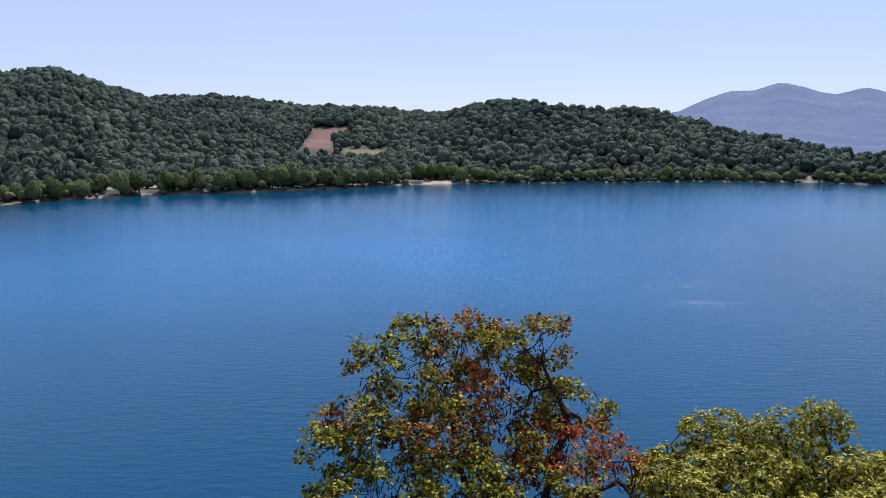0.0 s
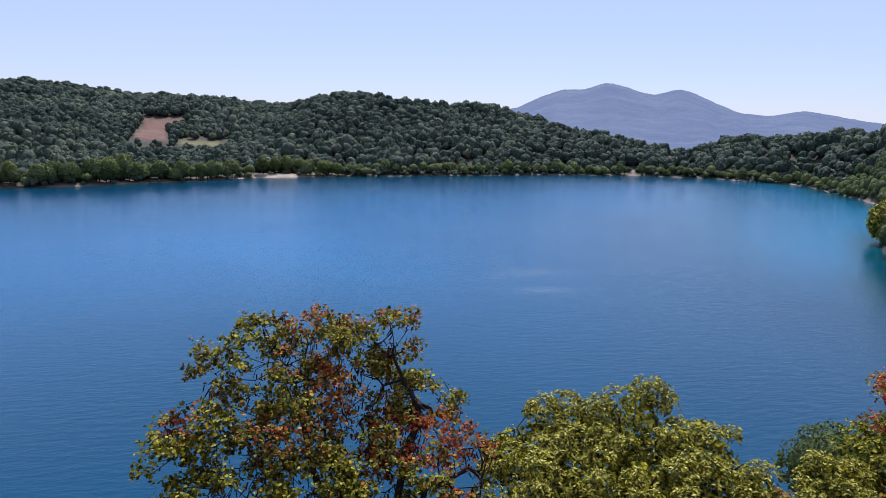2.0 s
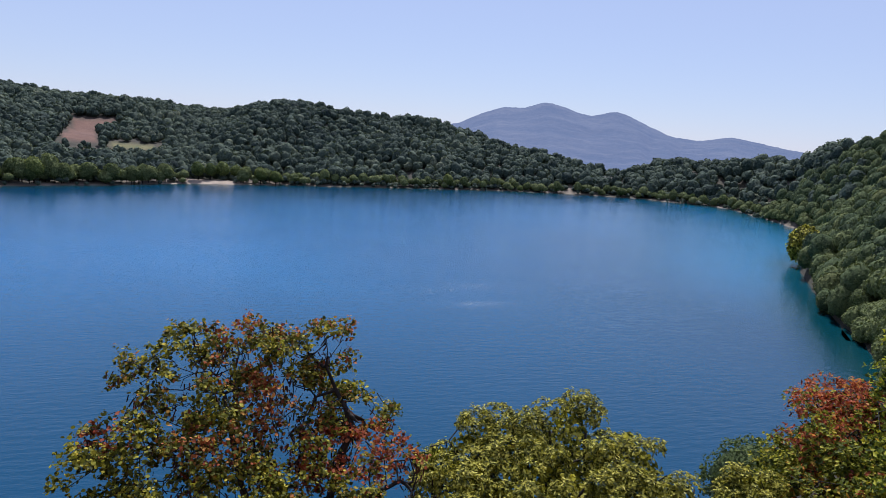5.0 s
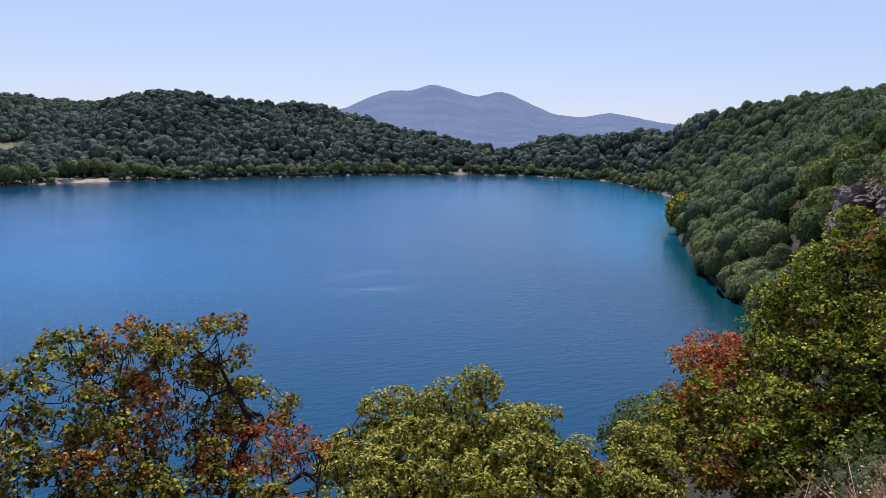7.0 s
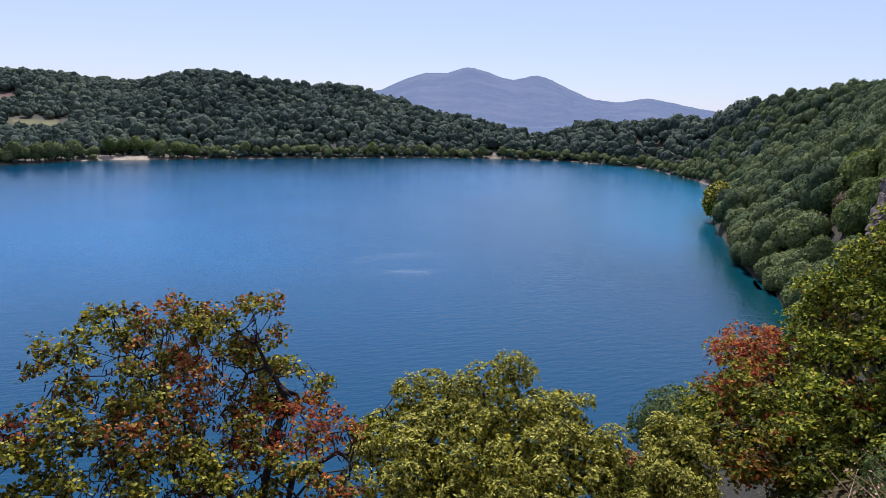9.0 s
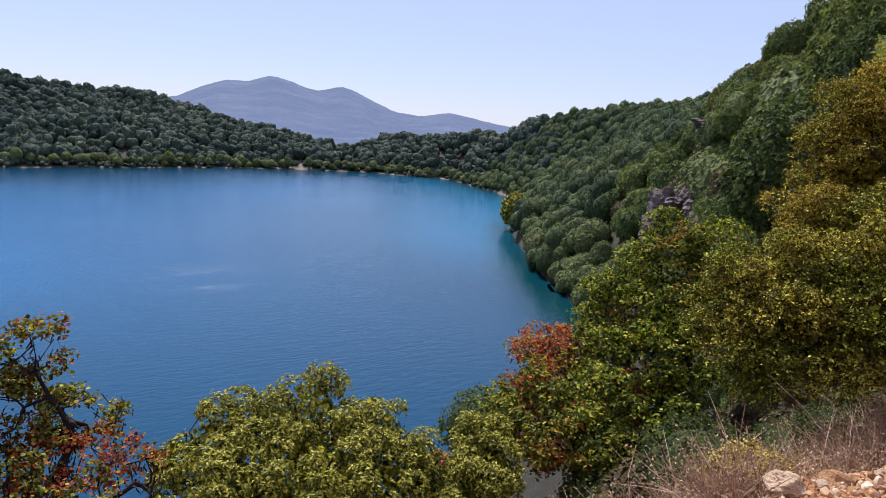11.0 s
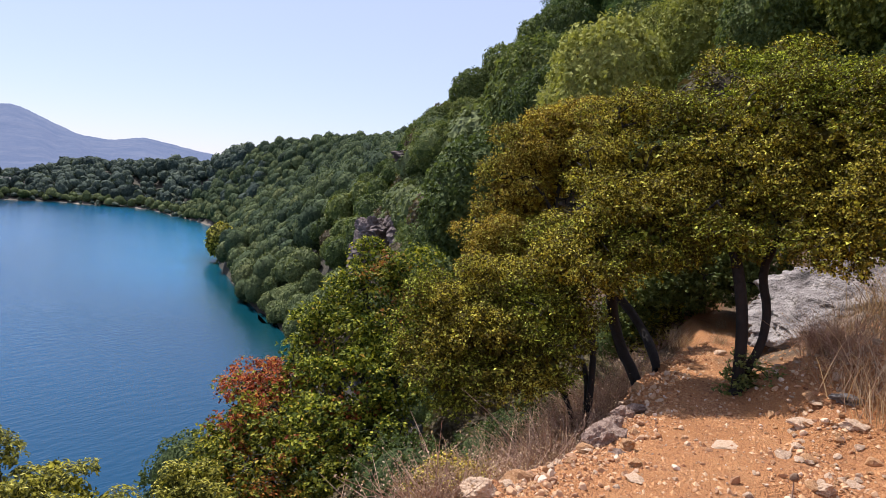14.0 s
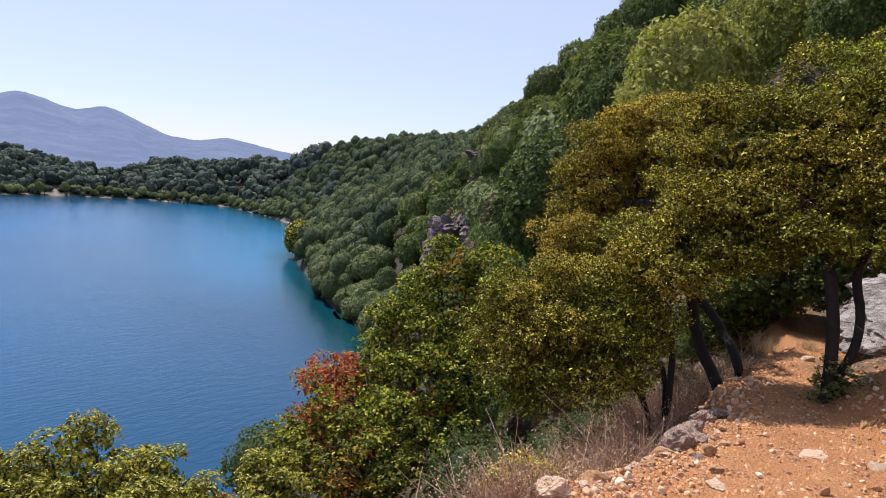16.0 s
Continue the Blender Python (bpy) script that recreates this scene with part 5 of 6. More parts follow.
near_tree("low_bush", 6.3, 0.34, [[(6.3, 0.34, -1.5), (6.3, 0.34, -1.4)]], [(6.28, 0.42, -1.36, 0.12, 0.16), (6.3, 0.22, -1.42, 0.13, 0.15), (6.2, 0.46, -1.5, 0.1, 0.12)],
          mat_oak, g, "small dark leafy shoots round the twin trunks", "bush", leaf=0.035, sprays=130, per=9, reach=0.09, twigs=30, trunk_r=0.01, twig_r=0.003)


near_tree("low_bush", 3.75, 1.78, [[(3.75, 1.78, -1.97), (3.75, 1.78, -1.82)]], [(3.75, 1.78, -1.82, 0.2, 0.14), (3.90, 1.68, -1.85, 0.15, 0.11), (3.63, 1.88, -1.87, 0.14, 0.1)],
          mat_ochre, g, "low olive bush among withered twigs beside the path", "bush", leaf=0.02, sprays=260, per=10, reach=0.08, fill=120, twigs=50, trunk_r=0.008, twig_r=0.002)


# ---- rocks ----
def rock_mesh(name, g, mat, sub=3, jag=0.35, flat=0.75):
    bm = bmesh.new()
    bmesh.ops.create_icosphere(bm, subdivisions=sub, radius=1)
    off = Vector(g.uniform(0, 90, 3))
    cuts = [(Vector(g.normal(0, 1, 3)).normalized(), g.uniform(0.42, 0.75)) for _ in range(9)]
    for v in bm.verts:
        for w, far in cuts:
            over = v.co.dot(w) - far
            if over > 0:
                v.co -= w * over * 0.9
        v.co *= 1 + jag * 0.5 * noise.noise(v.co * 1.7 + off) + jag * 0.3 * noise.noise(v.co * 5 + off) + jag * 0.16 * noise.noise(v.co * 13 + off)
        v.co.z *= flat
    return bm_mesh(name, bm, mat, False)


g = np.random.default_rng(77)


def rock(name, x, y, z, size, mat, label, turn=0.0, sub=3, jag=0.35, tilt=(0, 0), category="rock", group=""):
    ob = new(name, rock_mesh(name, g, mat, sub, jag))
    ob.matrix_basis = pose(x, y, z, tilt[0], tilt[1], turn) @ Matrix.Diagonal((*size, 1))
    return tagged(ob, label, category, group)


rock("boulder", 8.5, -0.5, EYE - 1.0, (0.92, 1.0, 0.62), mat_lime, "grey weathered limestone boulder beside the path", 0, 6, 0.9, (-24, -30), "boulder")
rock("boulder", 9.0, -1.85, EYE - 0.62, (1.0, 1.1, 0.6), mat_lime, "large grey limestone boulder in the bank", 0, 6, 0.9, (-20, -30), "boulder")
# ledge at the edge of the path
for u, v, s, h in ((4.68, 0.44, 0.12, 0.17), (4.85, 0.42, 0.14, 0.16), (5.08, 0.42, 0.13, 0.13), (5.35, 0.36, 0.13, 0.11), (5.65, 0.3, 0.12, 0.1), (4.5, 0.3, 0.08, 0.07)):
    x, y = u * math.sin(PATH_AZ) - v * math.cos(PATH_AZ), u * math.cos(PATH_AZ) + v * math.sin(PATH_AZ)
    rock("ledge_rock", x, y, EYE - 1.68, (s * 1.1, s * 0.8, h), mat_ledge, "weathered limestone ledge at the edge of the path", g.uniform(0, 360), 4, 0.6, group="rocks edging the path")
# cliffs on the slope
for a, r, z, size in ((56.5, 54, 22.4, (1.56, 1.43, 1.69)), (55.9, 53.6, 21.0, (1.56, 1.30, 1.82)), (55.4, 53.2, 19.6, (1.69, 1.17, 1.56)), (57.3, 54.5, 22.2, (1.95, 1.56, 1.95)), (60.4, 52.5, 23.0, (2.34, 1.95, 2.99)),
                      (62.0, 51.5, 23.2, (2.47, 1.95, 3.12)), (63.7, 50.5, 23.4, (1.95, 1.69, 2.47)), (59.9, 58, 28.2, (2.60, 1.56, 1.17)), (55.3, 46, 19.2, (1.04, 1.04, 1.17))):
    rock("cliff", *polar(a, r), z, size, mat_cliff, "bare purplish rock face on the wooded slope", g.uniform(0, 360), 5, 0.8, category="cliff", group="rock faces of the slope")

# loose stones
stones = [rock_mesh("stone", g, mat_stone, 2, 0.4) for _ in range(6)]
pale_stones = [rock_mesh("stone", g, mat_cream, 2, 0.4) for _ in range(3)]
for k in range(150):
    u = g.uniform(2.2, 8.8)
    b = float(np.interp(u, SIDE[:, 0], SIDE[:, 1]))
    if k % 3 == 0:
        v = b + g.normal(-0.05, 0.22)
    elif k % 3 == 1:
        v = b - 1.05 - abs(g.normal(0, 0.5))
    else:
        v = b - g.uniform(0.0, 1.7)
    x, y = u * math.sin(PATH_AZ) - v * math.cos(PATH_AZ), u * math.cos(PATH_AZ) + v * math.sin(PATH_AZ)
    s = min(0.06, 0.016 * math.exp(abs(g.normal(0, 0.7)))) * (1.0 if k % 3 != 2 else 0.5)
    ob = new("stone", (pale_stones if g.random() < 0.4 else stones)[k % 3])
    ob.matrix_basis = pose(x, y, gz(x, y) + s * 0.25, g.uniform(-20, 20), g.uniform(-20, 20), g.uniform(0, 360)) @ Matrix.Diagonal((s * g.uniform(0.9, 1.5), s, s * g.uniform(0.6, 1.0), 1))
    tagged(ob, "pale angular limestone lying on the red path", "stone", "loose stones on the path")
for k in range(120):
    u = g.uniform(3.0, 6.2)
    b = float(np.interp(u, SIDE[:, 0], SIDE[:, 1]))
    v = b + 0.1 + g.normal(0, 0.22) if k < 70 else b - 1.0 - abs(g.normal(0, 0.45))
    x, y = u * math.sin(PATH_AZ) - v * math.cos(PATH_AZ), u * math.cos(PATH_AZ) + v * math.sin(PATH_AZ)
    s = min(0.075, 0.027 * math.exp(g.normal(0, 0.5)))
    ob = new("stone", (pale_stones if g.random() < 0.5 else stones)[k % 3])
    ob.matrix_basis = pose(x, y, gz(x, y) + s * 0.2, g.uniform(-25, 25), g.uniform(-25, 25), g.uniform(0, 360)) @ Matrix.Diagonal((s * g.uniform(0.9, 1.5), s, s * g.uniform(0.6, 1.0), 1))
    tagged(ob, "pale broken limestone in the rubble at the path's edge", "stone", "rubble at the path's edge")
# stones that stand out along the edge and on the bank
for u, v, size, m, text in ((4.93, -0.32, (0.12, 0.08, 0.012), mat_cream, "flat pale limestone slab sunk in the path"), (4.63, 0.27, (0.075, 0.06, 0.06), mat_stone, "red-brown block of stone at the path's edge"),
                            (4.35, 0.2, (0.08, 0.05, 0.035), mat_stone, "reddish stone at the path's edge"), (5.37, -1.18, (0.1, 0.07, 0.05), mat_cream, "cream limestone on the bank"), (5.5, -0.86, (0.11, 0.08, 0.055), mat_cream, "cream limestone at the foot of the bank"),
                            (4.1, 0.16, (0.09, 0.06, 0.022), mat_cream, "flat cream stone on the path"), (3.56, 0.92, (0.12, 0.09, 0.08), mat_cream, "pale limestone block among dry twigs"), (5.71, -1.14, (0.12, 0.09, 0.07), mat_lime, "bluish grey limestone on the bank"),
                            (4.4, -0.84, (0.09, 0.07, 0.05), mat_cream, "pale grey stone on the path"), (3.3, 0.95, (0.16, 0.12, 0.09), mat_cream, "pale limestone block on the slope's edge"), (4.95, 0.62, (0.1, 0.07, 0.05), mat_lime, "grey stone below the ledge"), (5.05, -1.45, (0.08, 0.07, 0.06), mat_cream, "cream stone on the bank")):
    x, y = u * math.sin(PATH_AZ) - v * math.cos(PATH_AZ), u * math.cos(PATH_AZ) + v * math.sin(PATH_AZ)
    rock("stone", x, y, gz(x, y) + size[2] * 0.3, size, m, text, g.uniform(0, 360), 4, 0.6, category="stone", group="large stones of the path")
for k in range(110):
    u, v = g.uniform(4.6, 6.9), -0.75 - abs(g.normal(0, 0.5))
    x, y = u * math.sin(PATH_AZ) - v * math.cos(PATH_AZ), u * math.cos(PATH_AZ) + v * math.sin(PATH_AZ)
    s = min(0.075, 0.026 * math.exp(g.normal(0, 0.5)))
    ob = new("stone", (pale_stones if k % 3 else stones)[k % 3])
    ob.matrix_basis = pose(x, y, gz(x, y) + s * 0.2, g.uniform(-25, 25), g.uniform(-25, 25), g.uniform(0, 360)) @ Matrix.Diagonal((s * g.uniform(0.9, 1.5), s, s * g.uniform(0.6, 1.0), 1))
    tagged(ob, "pale broken limestone fallen at the foot of the bank", "stone", "rubble of the bank")
# gravel
gu_, gv_ = 2.4 + 6.2 * g.random(44000) ** 1.3, g.uniform(-3.0, 0.45, 44000)
gb_ = np.interp(gu_, SIDE[:, 0], SIDE[:, 1])
keep = g.random(44000) < np.where((gv_ > -1.25) & (gv_ < -0.35), 0.25, 0.9)
gu_, gv_, gb_ = gu_[keep], gv_[keep] + gb_[keep], gb_[keep]
px, py = gu_ * math.sin(PATH_AZ) - gv_ * math.cos(PATH_AZ), gu_ * math.cos(PATH_AZ) + gv_ * math.sin(PATH_AZ)
pz = ground(px, py)
n = len(px)
oct_v = np.array([(1, 0, 0), (0, 1, 0), (-1, 0, 0), (0, -1, 0), (0.2, 0.1, 0.5), (0, 0, -0.6)], float) * (1, 1, 1.5)
oct_f = np.array([(0, 1, 4), (1, 2, 4), (2, 3, 4), (3, 0, 4), (1, 0, 5), (2, 1, 5), (3, 2, 5), (0, 3, 5)])
rad = np.minimum(0.02, 0.0075 * np.exp(g.normal(0, 0.5, n)))[:, None, None]
pv = np.stack([px, py, pz], 1)[:, None, :] + oct_v[None] * rad * g.uniform(0.6, 1.4, (n, 6, 3))
mat_gravel, nt, bsdf, link = material("gravel")
link.new(ramp(nt, nt.nodes.new("ShaderNodeNewGeometry").outputs["Random Per Island"], [(0.0, (0.2, 0.075, 0.03)), (0.5, (0.52, 0.25, 0.1)), (0.85, (0.56, 0.31, 0.14)), (1.0, (0.62, 0.42, 0.25))]), bsdf.inputs["Base Color"])
bsdf.inputs["Roughness"].default_value = 0.95
me = mesh_np("gravel", pv.reshape(-1, 3), (oct_f[None] + 6 * np.arange(n)[:, None, None]).reshape(-1, 3), mat_gravel)
tagged(new("gravel", me), "loose reddish gravel on the path", "gravel", kind="stuff")


# broken stone along the edges of the path
mat_rubble, nt, bsdf, link = material("rubble")
link.new(mix(nt, 0.3, ramp(nt, nt.nodes.new("ShaderNodeNewGeometry").outputs["Random Per Island"], [(0.0, (0.26, 0.11, 0.045)), (0.35, (0.5, 0.26, 0.11)), (0.7, (0.62, 0.42, 0.25)), (1.0, (0.74, 0.6, 0.46))]),
             ramp(nt, tex(nt, 60, 5), [(0.3, (0.3, 0.14, 0.06)), (0.7, (0.66, 0.48, 0.32))])), bsdf.inputs["Base Color"])
bsdf.inputs["Roughness"].default_value = 0.95
shapes = []
for _ in range(6):
    lump = rock_mesh("lump", g, mat_rubble, 2, 0.5)
    co = np.empty(len(lump.vertices) * 3, np.float32)
    lump.vertices.foreach_get("co", co)
    shapes.append((co.reshape(-1, 3), np.array([p.vertices[:] for p in lump.polygons])))
    bpy.data.meshes.remove(lump)
k = np.arange(1900)
u = g.uniform(2.9, 6.8, 1900)
v = np.interp(u, SIDE[:, 0], SIDE[:, 1]) + np.select([k % 5 < 3, k % 5 == 3], [g.normal(-0.02, 0.2, 1900), -0.95 - np.abs(g.normal(0, 0.5, 1900))], -g.uniform(0.1, 1.0, 1900))
x, y = u * math.sin(PATH_AZ) - v * math.cos(PATH_AZ), u * math.cos(PATH_AZ) + v * math.sin(PATH_AZ)
z = ground(x, y)
r = np.minimum(0.04, 0.0125 * np.exp(g.normal(0, 0.5, 1900))) * np.where(k % 5 == 4, 0.6, 1.0)
vs, fs, n = [], [], 0
for m in k:
    q, f = shapes[m % 6]
    vs.append((q * g.uniform(0.7, 1.3, 3)) @ np.array(Euler(g.uniform(0, 6.28, 3)).to_matrix()) * r[m] + (x[m], y[m], z[m] + 0.25 * r[m]))
    fs.append(f + n)
    n += len(q)
tagged(new("rubble", mesh_np("rubble", np.concatenate(vs), np.concatenate(fs), mat_rubble)), "broken orange and cream limestone along the path's edges", "gravel", kind="stuff")


# ---- dry plants ----
def ribbons(roots, ways, length, width, g, bend=0.5, seg=4):
    """Thin bent blades or stems."""
    n = len(roots)
    vs = []
    side = np.cross(ways, g.normal(0, 1, (n, 3)))
    side /= np.linalg.norm(side, axis=1, keepdims=True) + 1e-9
    lean = g.normal(0, 1, (n, 3)) * (1, 1, 0.2)
    L = length * g.uniform(0.5, 1.1, (n, 1))
    for k in range(seg + 1):
        t = k / seg
        c = roots + ways * L * t + lean * L * bend * t * t * 0.5 - np.array((0, 0, 1)) * L * bend * 0.3 * t ** 3
        w = width * (1 - 0.75 * t)
        vs += [c - side * w, c + side * w]
    v = np.stack(vs, 1)
    base = (2 * (seg + 1)) * np.arange(n)[:, None, None]
    f = np.array([(2 * k, 2 * k + 1, 2 * k + 3, 2 * k + 2) for k in range(seg)])[None] + base
    return v.reshape(-1, 3), f.reshape(-1, 4), v[:, -1]


def dry_bush(name, g, stems, height, label, heads=True, category="bush"):
    t = thing(name, Matrix.Identity(4), label, category)
    roots = np.stack([g.normal(0, 0.09, stems), g.normal(0, 0.09, stems), np.full(stems, -0.05)], 1)
    ways = np.stack([g.normal(0, 0.55, stems), g.normal(0, 0.55, stems), np.ones(stems)], 1)
    ways /= np.linalg.norm(ways, axis=1, keepdims=True)
    v, f, tips = ribbons(roots, ways, height, 0.0042, g, 0.35, 3)
    mids = v.reshape(stems, -1, 3)
    br = mids[:, 2 + 2 * g.integers(0, 2)].repeat(3, 0)
    w2 = ways.repeat(3, 0) + g.normal(0, 0.6, (stems * 3, 3))
    w2 /= np.linalg.norm(w2, axis=1, keepdims=True)
    v2, f2, tips2 = ribbons(br, w2, height * 0.45, 0.003, g, 0.4, 2)
    tagged(part("twig_tangle", mesh_np("twig_tangle", np.concatenate([v, v2]), np.concatenate([f, f2 + len(v)]), mat_twig), t), kind="stuff")
    if heads:
        p = np.concatenate([tips, tips2, tips2 + g.normal(0, 0.05, tips2.shape), br + g.normal(0, 0.04, br.shape), tips2 + g.normal(0, 0.03, tips2.shape), v2.reshape(stems * 3, -1, 3)[:, 4] + g.normal(0, 0.03, tips2.shape)])
        lv, lf = leaves(p, g.normal(0, 1, p.shape), 0.0145, "oval", g, 0.5)
        tagged(part("dry_foliage", mesh_np("dry_foliage", lv, lf, mat_dry), t, "pinkish tan withered leaves"), kind="stuff")
    return t


g = np.random.default_rng(91)
bushes = [dry_bush("dry_bush", g, 60, 0.62, "withered brown bush with bare twigs at the path's edge") for _ in range(3)]
tufts = []
for k in range(3):
    n = 170
    roots = np.stack([g.normal(0, 0.13, n), g.normal(0, 0.13, n), np.full(n, -0.04)], 1)
    ways = np.stack([g.normal(0, 0.3, n), g.normal(0, 0.3, n), np.ones(n)], 1)
    ways /= np.linalg.norm(ways, axis=1, keepdims=True)
    v, f, _ = ribbons(roots, ways, 0.5, 0.003, g, 0.5, 3)
    ob = tagged(new("grass_tuft", mesh_np("grass_tuft", v, f, mat_dry)), "tuft of tall straw-coloured dry grass beside the path", "grass", "dry grass tufts")
    tufts.append(ob)


def spot(u, v):
    return u * math.sin(PATH_AZ) - v * math.cos(PATH_AZ), u * math.cos(PATH_AZ) + v * math.sin(PATH_AZ)


for k in range(250):
    u = g.uniform(1.5, 8.2)
    b = float(np.interp(u, SIDE[:, 0], SIDE[:, 1]))
    x, y = spot(u, b + 0.3 + (2.9 if k < 190 else 4.5) * g.random() ** 1.7)
    s = g.uniform(0.7, 1.35)
    t = copy_thing(bushes[k % 3], pose(x, y, gz(x, y), g.uniform(-12, 4), g.uniform(-8, 8), g.uniform(0, 360)) @ Matrix.Diagonal((s, s, s, 1)))
    tagged(t, group="withered bushes on the slope")
for k in range(7):
    u = g.uniform(5.5, 7.2)
    b = float(np.interp(u, SIDE[:, 0], SIDE[:, 1]))
    x, y = spot(u, b - 1.25 - 1.0 * g.random())
    s = g.uniform(0.6, 1.1)
    tagged(copy_thing(bushes[k % 3], pose(x, y, gz(x, y), 0, 0, g.uniform(0, 360)) @ Matrix.Diagonal((s, s, s, 1))), group="withered bushes on the bank")
for k in range(90):
    if k < 55:
        u = g.uniform(8.2, 12.5)
        v = float(np.interp(u, SIDE[:, 0], SIDE[:, 1])) + g.uniform(-0.35, 1.2)
    else:
        u = g.uniform(5.4, 9.0)
        v = float(np.interp(u, SIDE[:, 0], SIDE[:, 1])) + (g.uniform(0.3, 1.6) if k % 2 else -g.uniform(1.5, 2.6))
    x, y = spot(u, v)
    s = g.uniform(0.6, 1.3) * (0.6 if k < 55 else 1.0)
    copy_thing(tufts[k % 3], pose(x, y, gz(x, y), g.uniform(-8, 8), g.uniform(-8, 8), g.uniform(0, 360)) @ Matrix.Diagonal((s, s, s, 1)))
for t in (*bushes, *tufts):
    drop(t)

# ---- buildings on the far shore ----
def plain(name, colour, rough=0.8, scale=1.5):
    m, nt, bsdf, link = material(name)
    link.new(ramp(nt, tex(nt, scale, 5), [(0.3, tuple(c * 0.75 for c in colour)), (0.7, colour)]), bsdf.inputs["Base Color"])
    bsdf.inputs["Roughness"].default_value = rough
    return m


mat_wall, mat_roof, mat_dark, mat_white = plain("house_wall", (0.42, 0.33, 0.27)), plain("house_roof", (0.045, 0.04, 0.04)), plain("window_glass", (0.04, 0.045, 0.05), 0.2), plain("white_roof", (0.75, 0.74, 0.72))


def box(name, size, at, mat, parent, label="", bevel=0.03):
    bm = bmesh.new()
    bmesh.ops.create_cube(bm, size=1)
    bmesh.ops.scale(bm, vec=size, verts=bm.verts)
    bmesh.ops.bevel(bm, geom=bm.edges, offset=min(bevel, min(size) * 0.3), segments=1, affect="EDGES")
    return part(name, bm_mesh(name, bm, mat, False), parent, label, Matrix.Translation(at))


def gable(name, w, d, h, over, mat, parent, z, label=""):
    bm = bmesh.new()
    x, y, k = w / 2 + over, d / 2 + over, 0.18
    prof = [(-y, 0), (0, h), (y, 0), (y, k), (0, h + k), (-y, k)]
    a, b = ([bm.verts.new((sx * x, p, q)) for p, q in prof] for sx in (-1, 1))
    bm.faces.new(a), bm.faces.new(b[::-1])
    for i in range(6):
        bm.faces.new((a[i], b[i], b[(i + 1) % 6], a[(i + 1) % 6]))
    bmesh.ops.recalc_face_normals(bm, faces=bm.faces)
    return part(name, bm_mesh(name, bm, mat, False), parent, label, Matrix.Translation((0, 0, z)))


def house(x, y, turn, w, d, h, label, rise=1.6, lift=0.0):
    t = thing("house", pose(x, y, gz(x, y) + lift, 0, 0, turn), label, "house", "buildings by the lake")
    box("wall", (w, d, h + 3), (0, 0, h / 2 - 1.5), mat_wall, t)
    gable("roof", w, d, rise, 0.6, mat_roof, t, h, "low-pitched grey roof")
    for k in range(3):
        win = box("window", (1.1, 0.1, 1.2), (-w / 3 + k * w / 3, -d / 2 - 0.02, h * 0.55), mat_wall, t)
        box("pane", (0.9, 0.08, 1.0), (0, -0.05, 0), mat_dark, win)
    box("door", (1.0, 0.1, 2.1), (w / 2 - 0.9, -d / 2 - 0.02, 1.05), mat_dark, t)
    return t


house(*polar(30.55, 433), -30, 7.5, 6, 3.4, "low lakeside house with a grey roof among trees", lift=1.0)
house(*polar(29.95, 428), -20, 5.5, 4.5, 2.4, "small lakeside outbuilding with a grey roof", 1.1, lift=0.3)
sx, sy = polar(-2.9, 330)
shelter = thing("picnic_shelter", pose(sx, sy, gz(sx, sy), 0, 0, 5), "small open picnic shelter with a white roof on the beach", "shelter")
for ax in (-1.5, 1.5):
    for ay in (-1.2, 1.2):
        box("post", (0.12, 0.12, 2.3), (ax, ay, 1.15), mat_bark, shelter)
gable("roof", 3.4, 2.8, 0.5, 0.2, mat_white, shelter, 2.3, "white sheet roof")


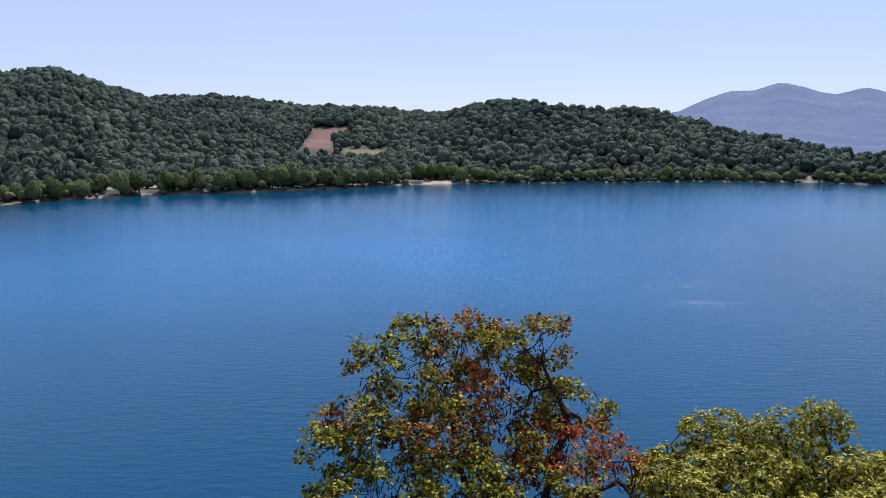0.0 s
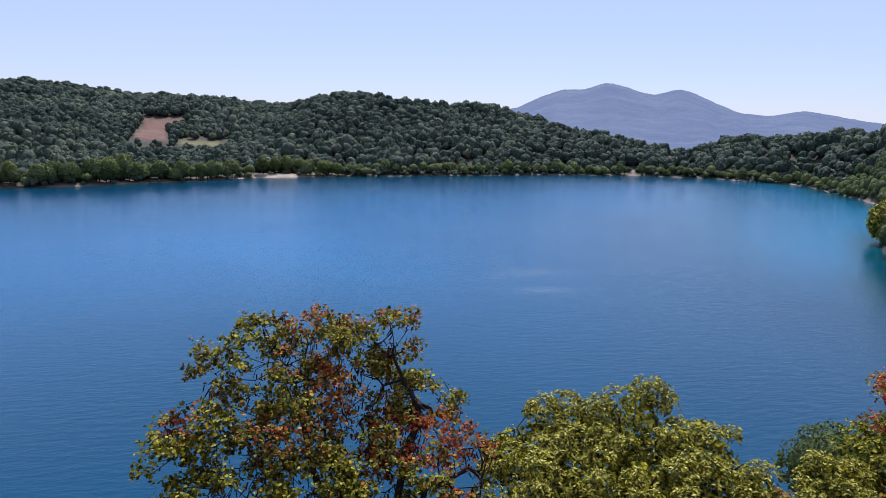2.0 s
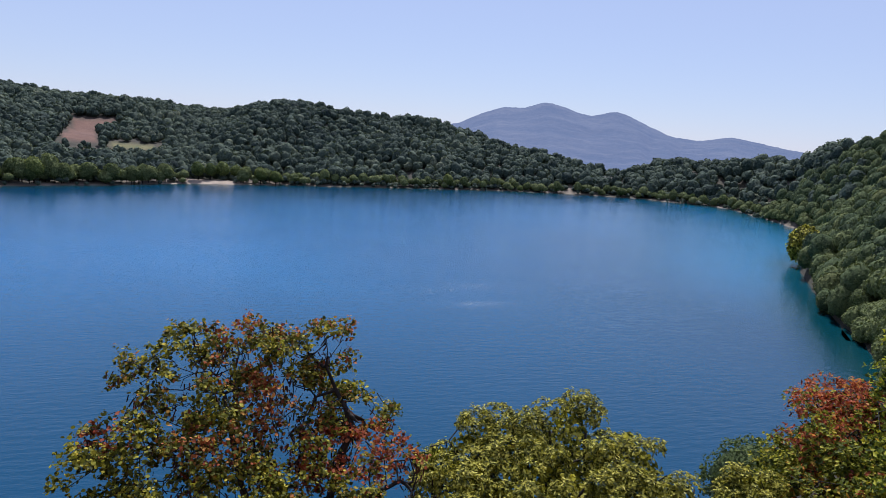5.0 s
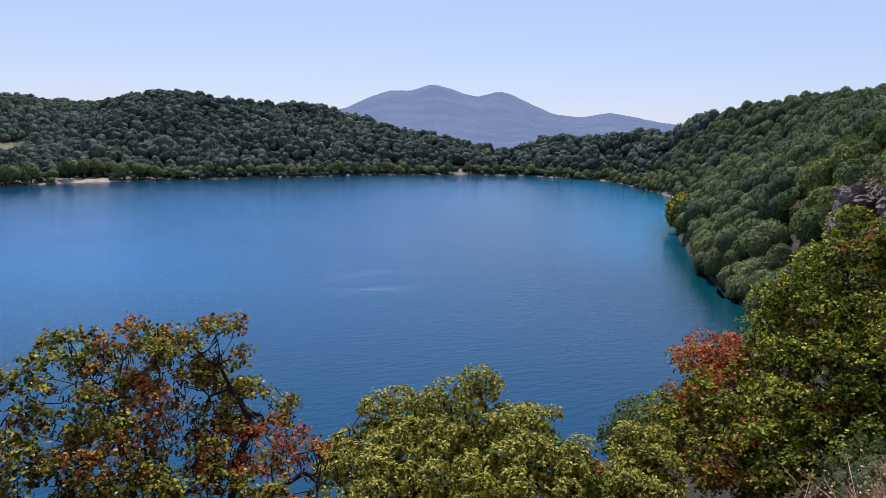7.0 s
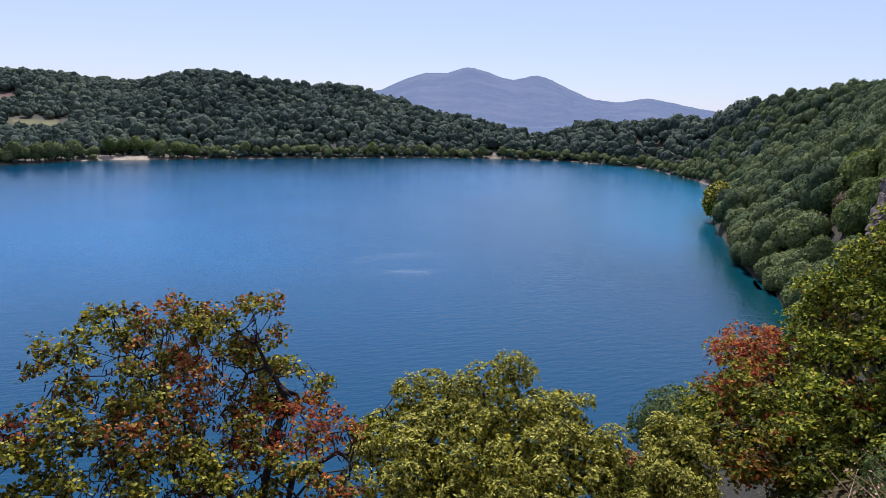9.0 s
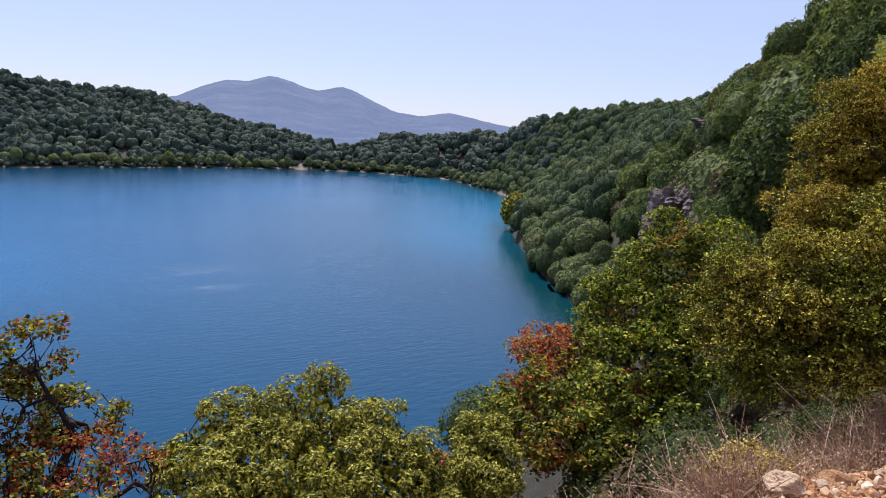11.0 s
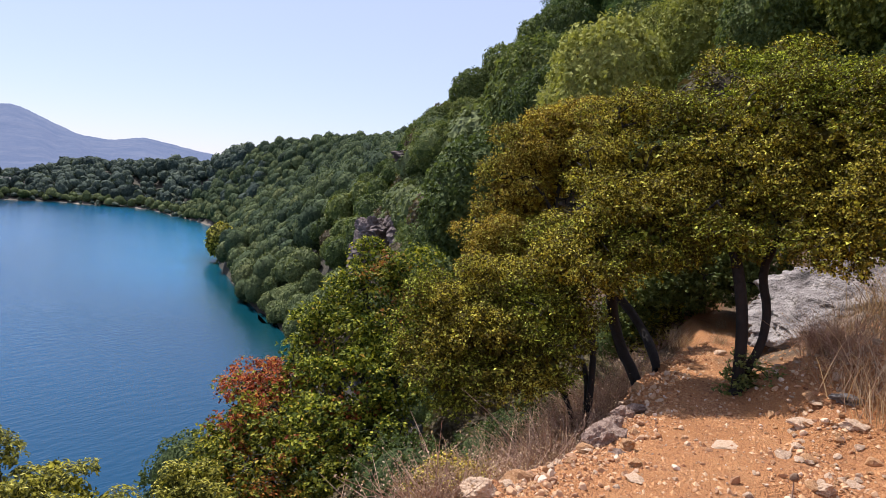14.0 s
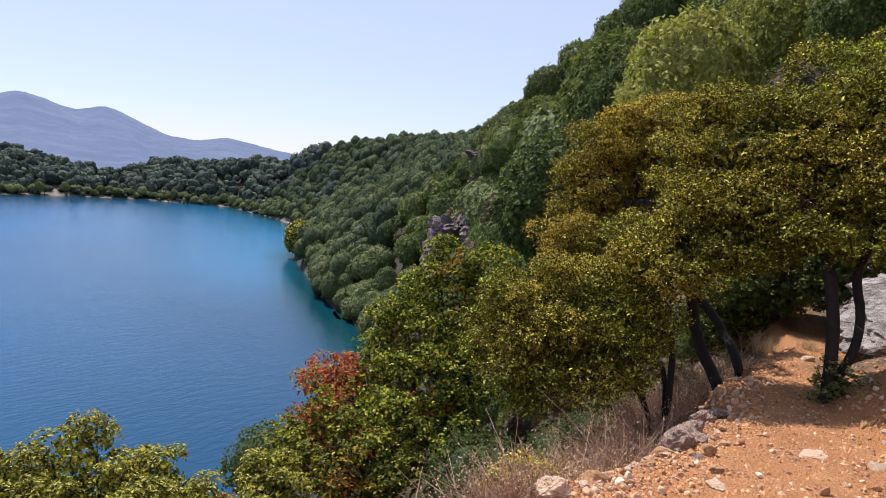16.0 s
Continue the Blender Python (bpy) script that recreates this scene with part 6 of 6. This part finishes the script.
# ---- thistles by the path ----
def thistle(x, y, g):
    t = thing("thistle", Matrix.Translation((x, y, gz(x, y))), "dried brown thistle with round seed heads beside the path", "thistle", "dry thistles")
    for k in range(4):
        lean = g.normal(0, 0.16, 2)
        h = g.uniform(0.3, 0.55)
        line = bent([(0, 0, -0.03), (lean[0] * 0.3, lean[1] * 0.3, h * 0.5), (lean[0], lean[1], h)], 3)
        v, f = tubes([(line[i], line[i + 1], 0.004, 0.0032) for i in range(len(line) - 1)], 5)
        stem = part("stem", mesh_np("stem", v, f, mat_twig, True), t)
        bm = bmesh.new()
        bmesh.ops.create_icosphere(bm, subdivisions=2, radius=0.019)
        for q in bm.verts:
            q.co *= 1 + 0.3 * noise.noise(q.co * 160)
        part("seed_head", bm_mesh("seed_head", bm, mat_thistle, False), stem, at=Matrix.Translation(line[-1]))


# water of the loose facets added for sun glints
mat_glint, nt, bsdf, link = material("glint_water")
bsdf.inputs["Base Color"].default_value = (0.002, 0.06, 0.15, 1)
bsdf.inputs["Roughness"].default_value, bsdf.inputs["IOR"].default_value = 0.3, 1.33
mat_thistle = plain("thistle_head", (0.2, 0.12, 0.07), 0.9, 60)
g = np.random.default_rng(19)
for a, rr in ((92.5, 2.75), (94.5, 2.5), (96.0, 2.95), (91.0, 3.3), (97.5, 2.7)):
    thistle(*polar(a, rr), g)

# ---- small facets added on the lake, tilted to throw the sun at the eye ----
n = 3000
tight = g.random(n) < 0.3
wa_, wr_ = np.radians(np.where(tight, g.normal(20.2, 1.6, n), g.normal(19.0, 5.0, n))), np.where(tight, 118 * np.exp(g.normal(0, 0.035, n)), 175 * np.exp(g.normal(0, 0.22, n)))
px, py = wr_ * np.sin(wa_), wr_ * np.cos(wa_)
glint_patches = vnoise(px / 14, py / 8, 71) + 0.6 * vnoise(px / 5, py / 3, 72)
ok = (glint_patches > 0.1) & (shore_distance(px, py) < -6)
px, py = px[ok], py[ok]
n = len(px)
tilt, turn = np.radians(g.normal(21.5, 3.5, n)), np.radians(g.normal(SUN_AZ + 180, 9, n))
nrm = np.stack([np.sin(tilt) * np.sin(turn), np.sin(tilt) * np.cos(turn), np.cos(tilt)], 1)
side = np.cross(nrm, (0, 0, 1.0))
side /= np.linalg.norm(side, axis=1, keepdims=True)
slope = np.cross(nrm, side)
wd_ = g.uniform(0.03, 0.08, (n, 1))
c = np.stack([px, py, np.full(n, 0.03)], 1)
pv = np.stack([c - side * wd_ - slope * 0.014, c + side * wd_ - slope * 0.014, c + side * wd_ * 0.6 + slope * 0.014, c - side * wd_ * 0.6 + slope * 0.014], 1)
me = mesh_np("wavelets", pv.reshape(-1, 3), np.arange(4 * n).reshape(-1, 4), mat_glint)
tagged(new("wavelets", me), "small tilted water facets added to make sun glints on the lake", "water", kind="stuff")
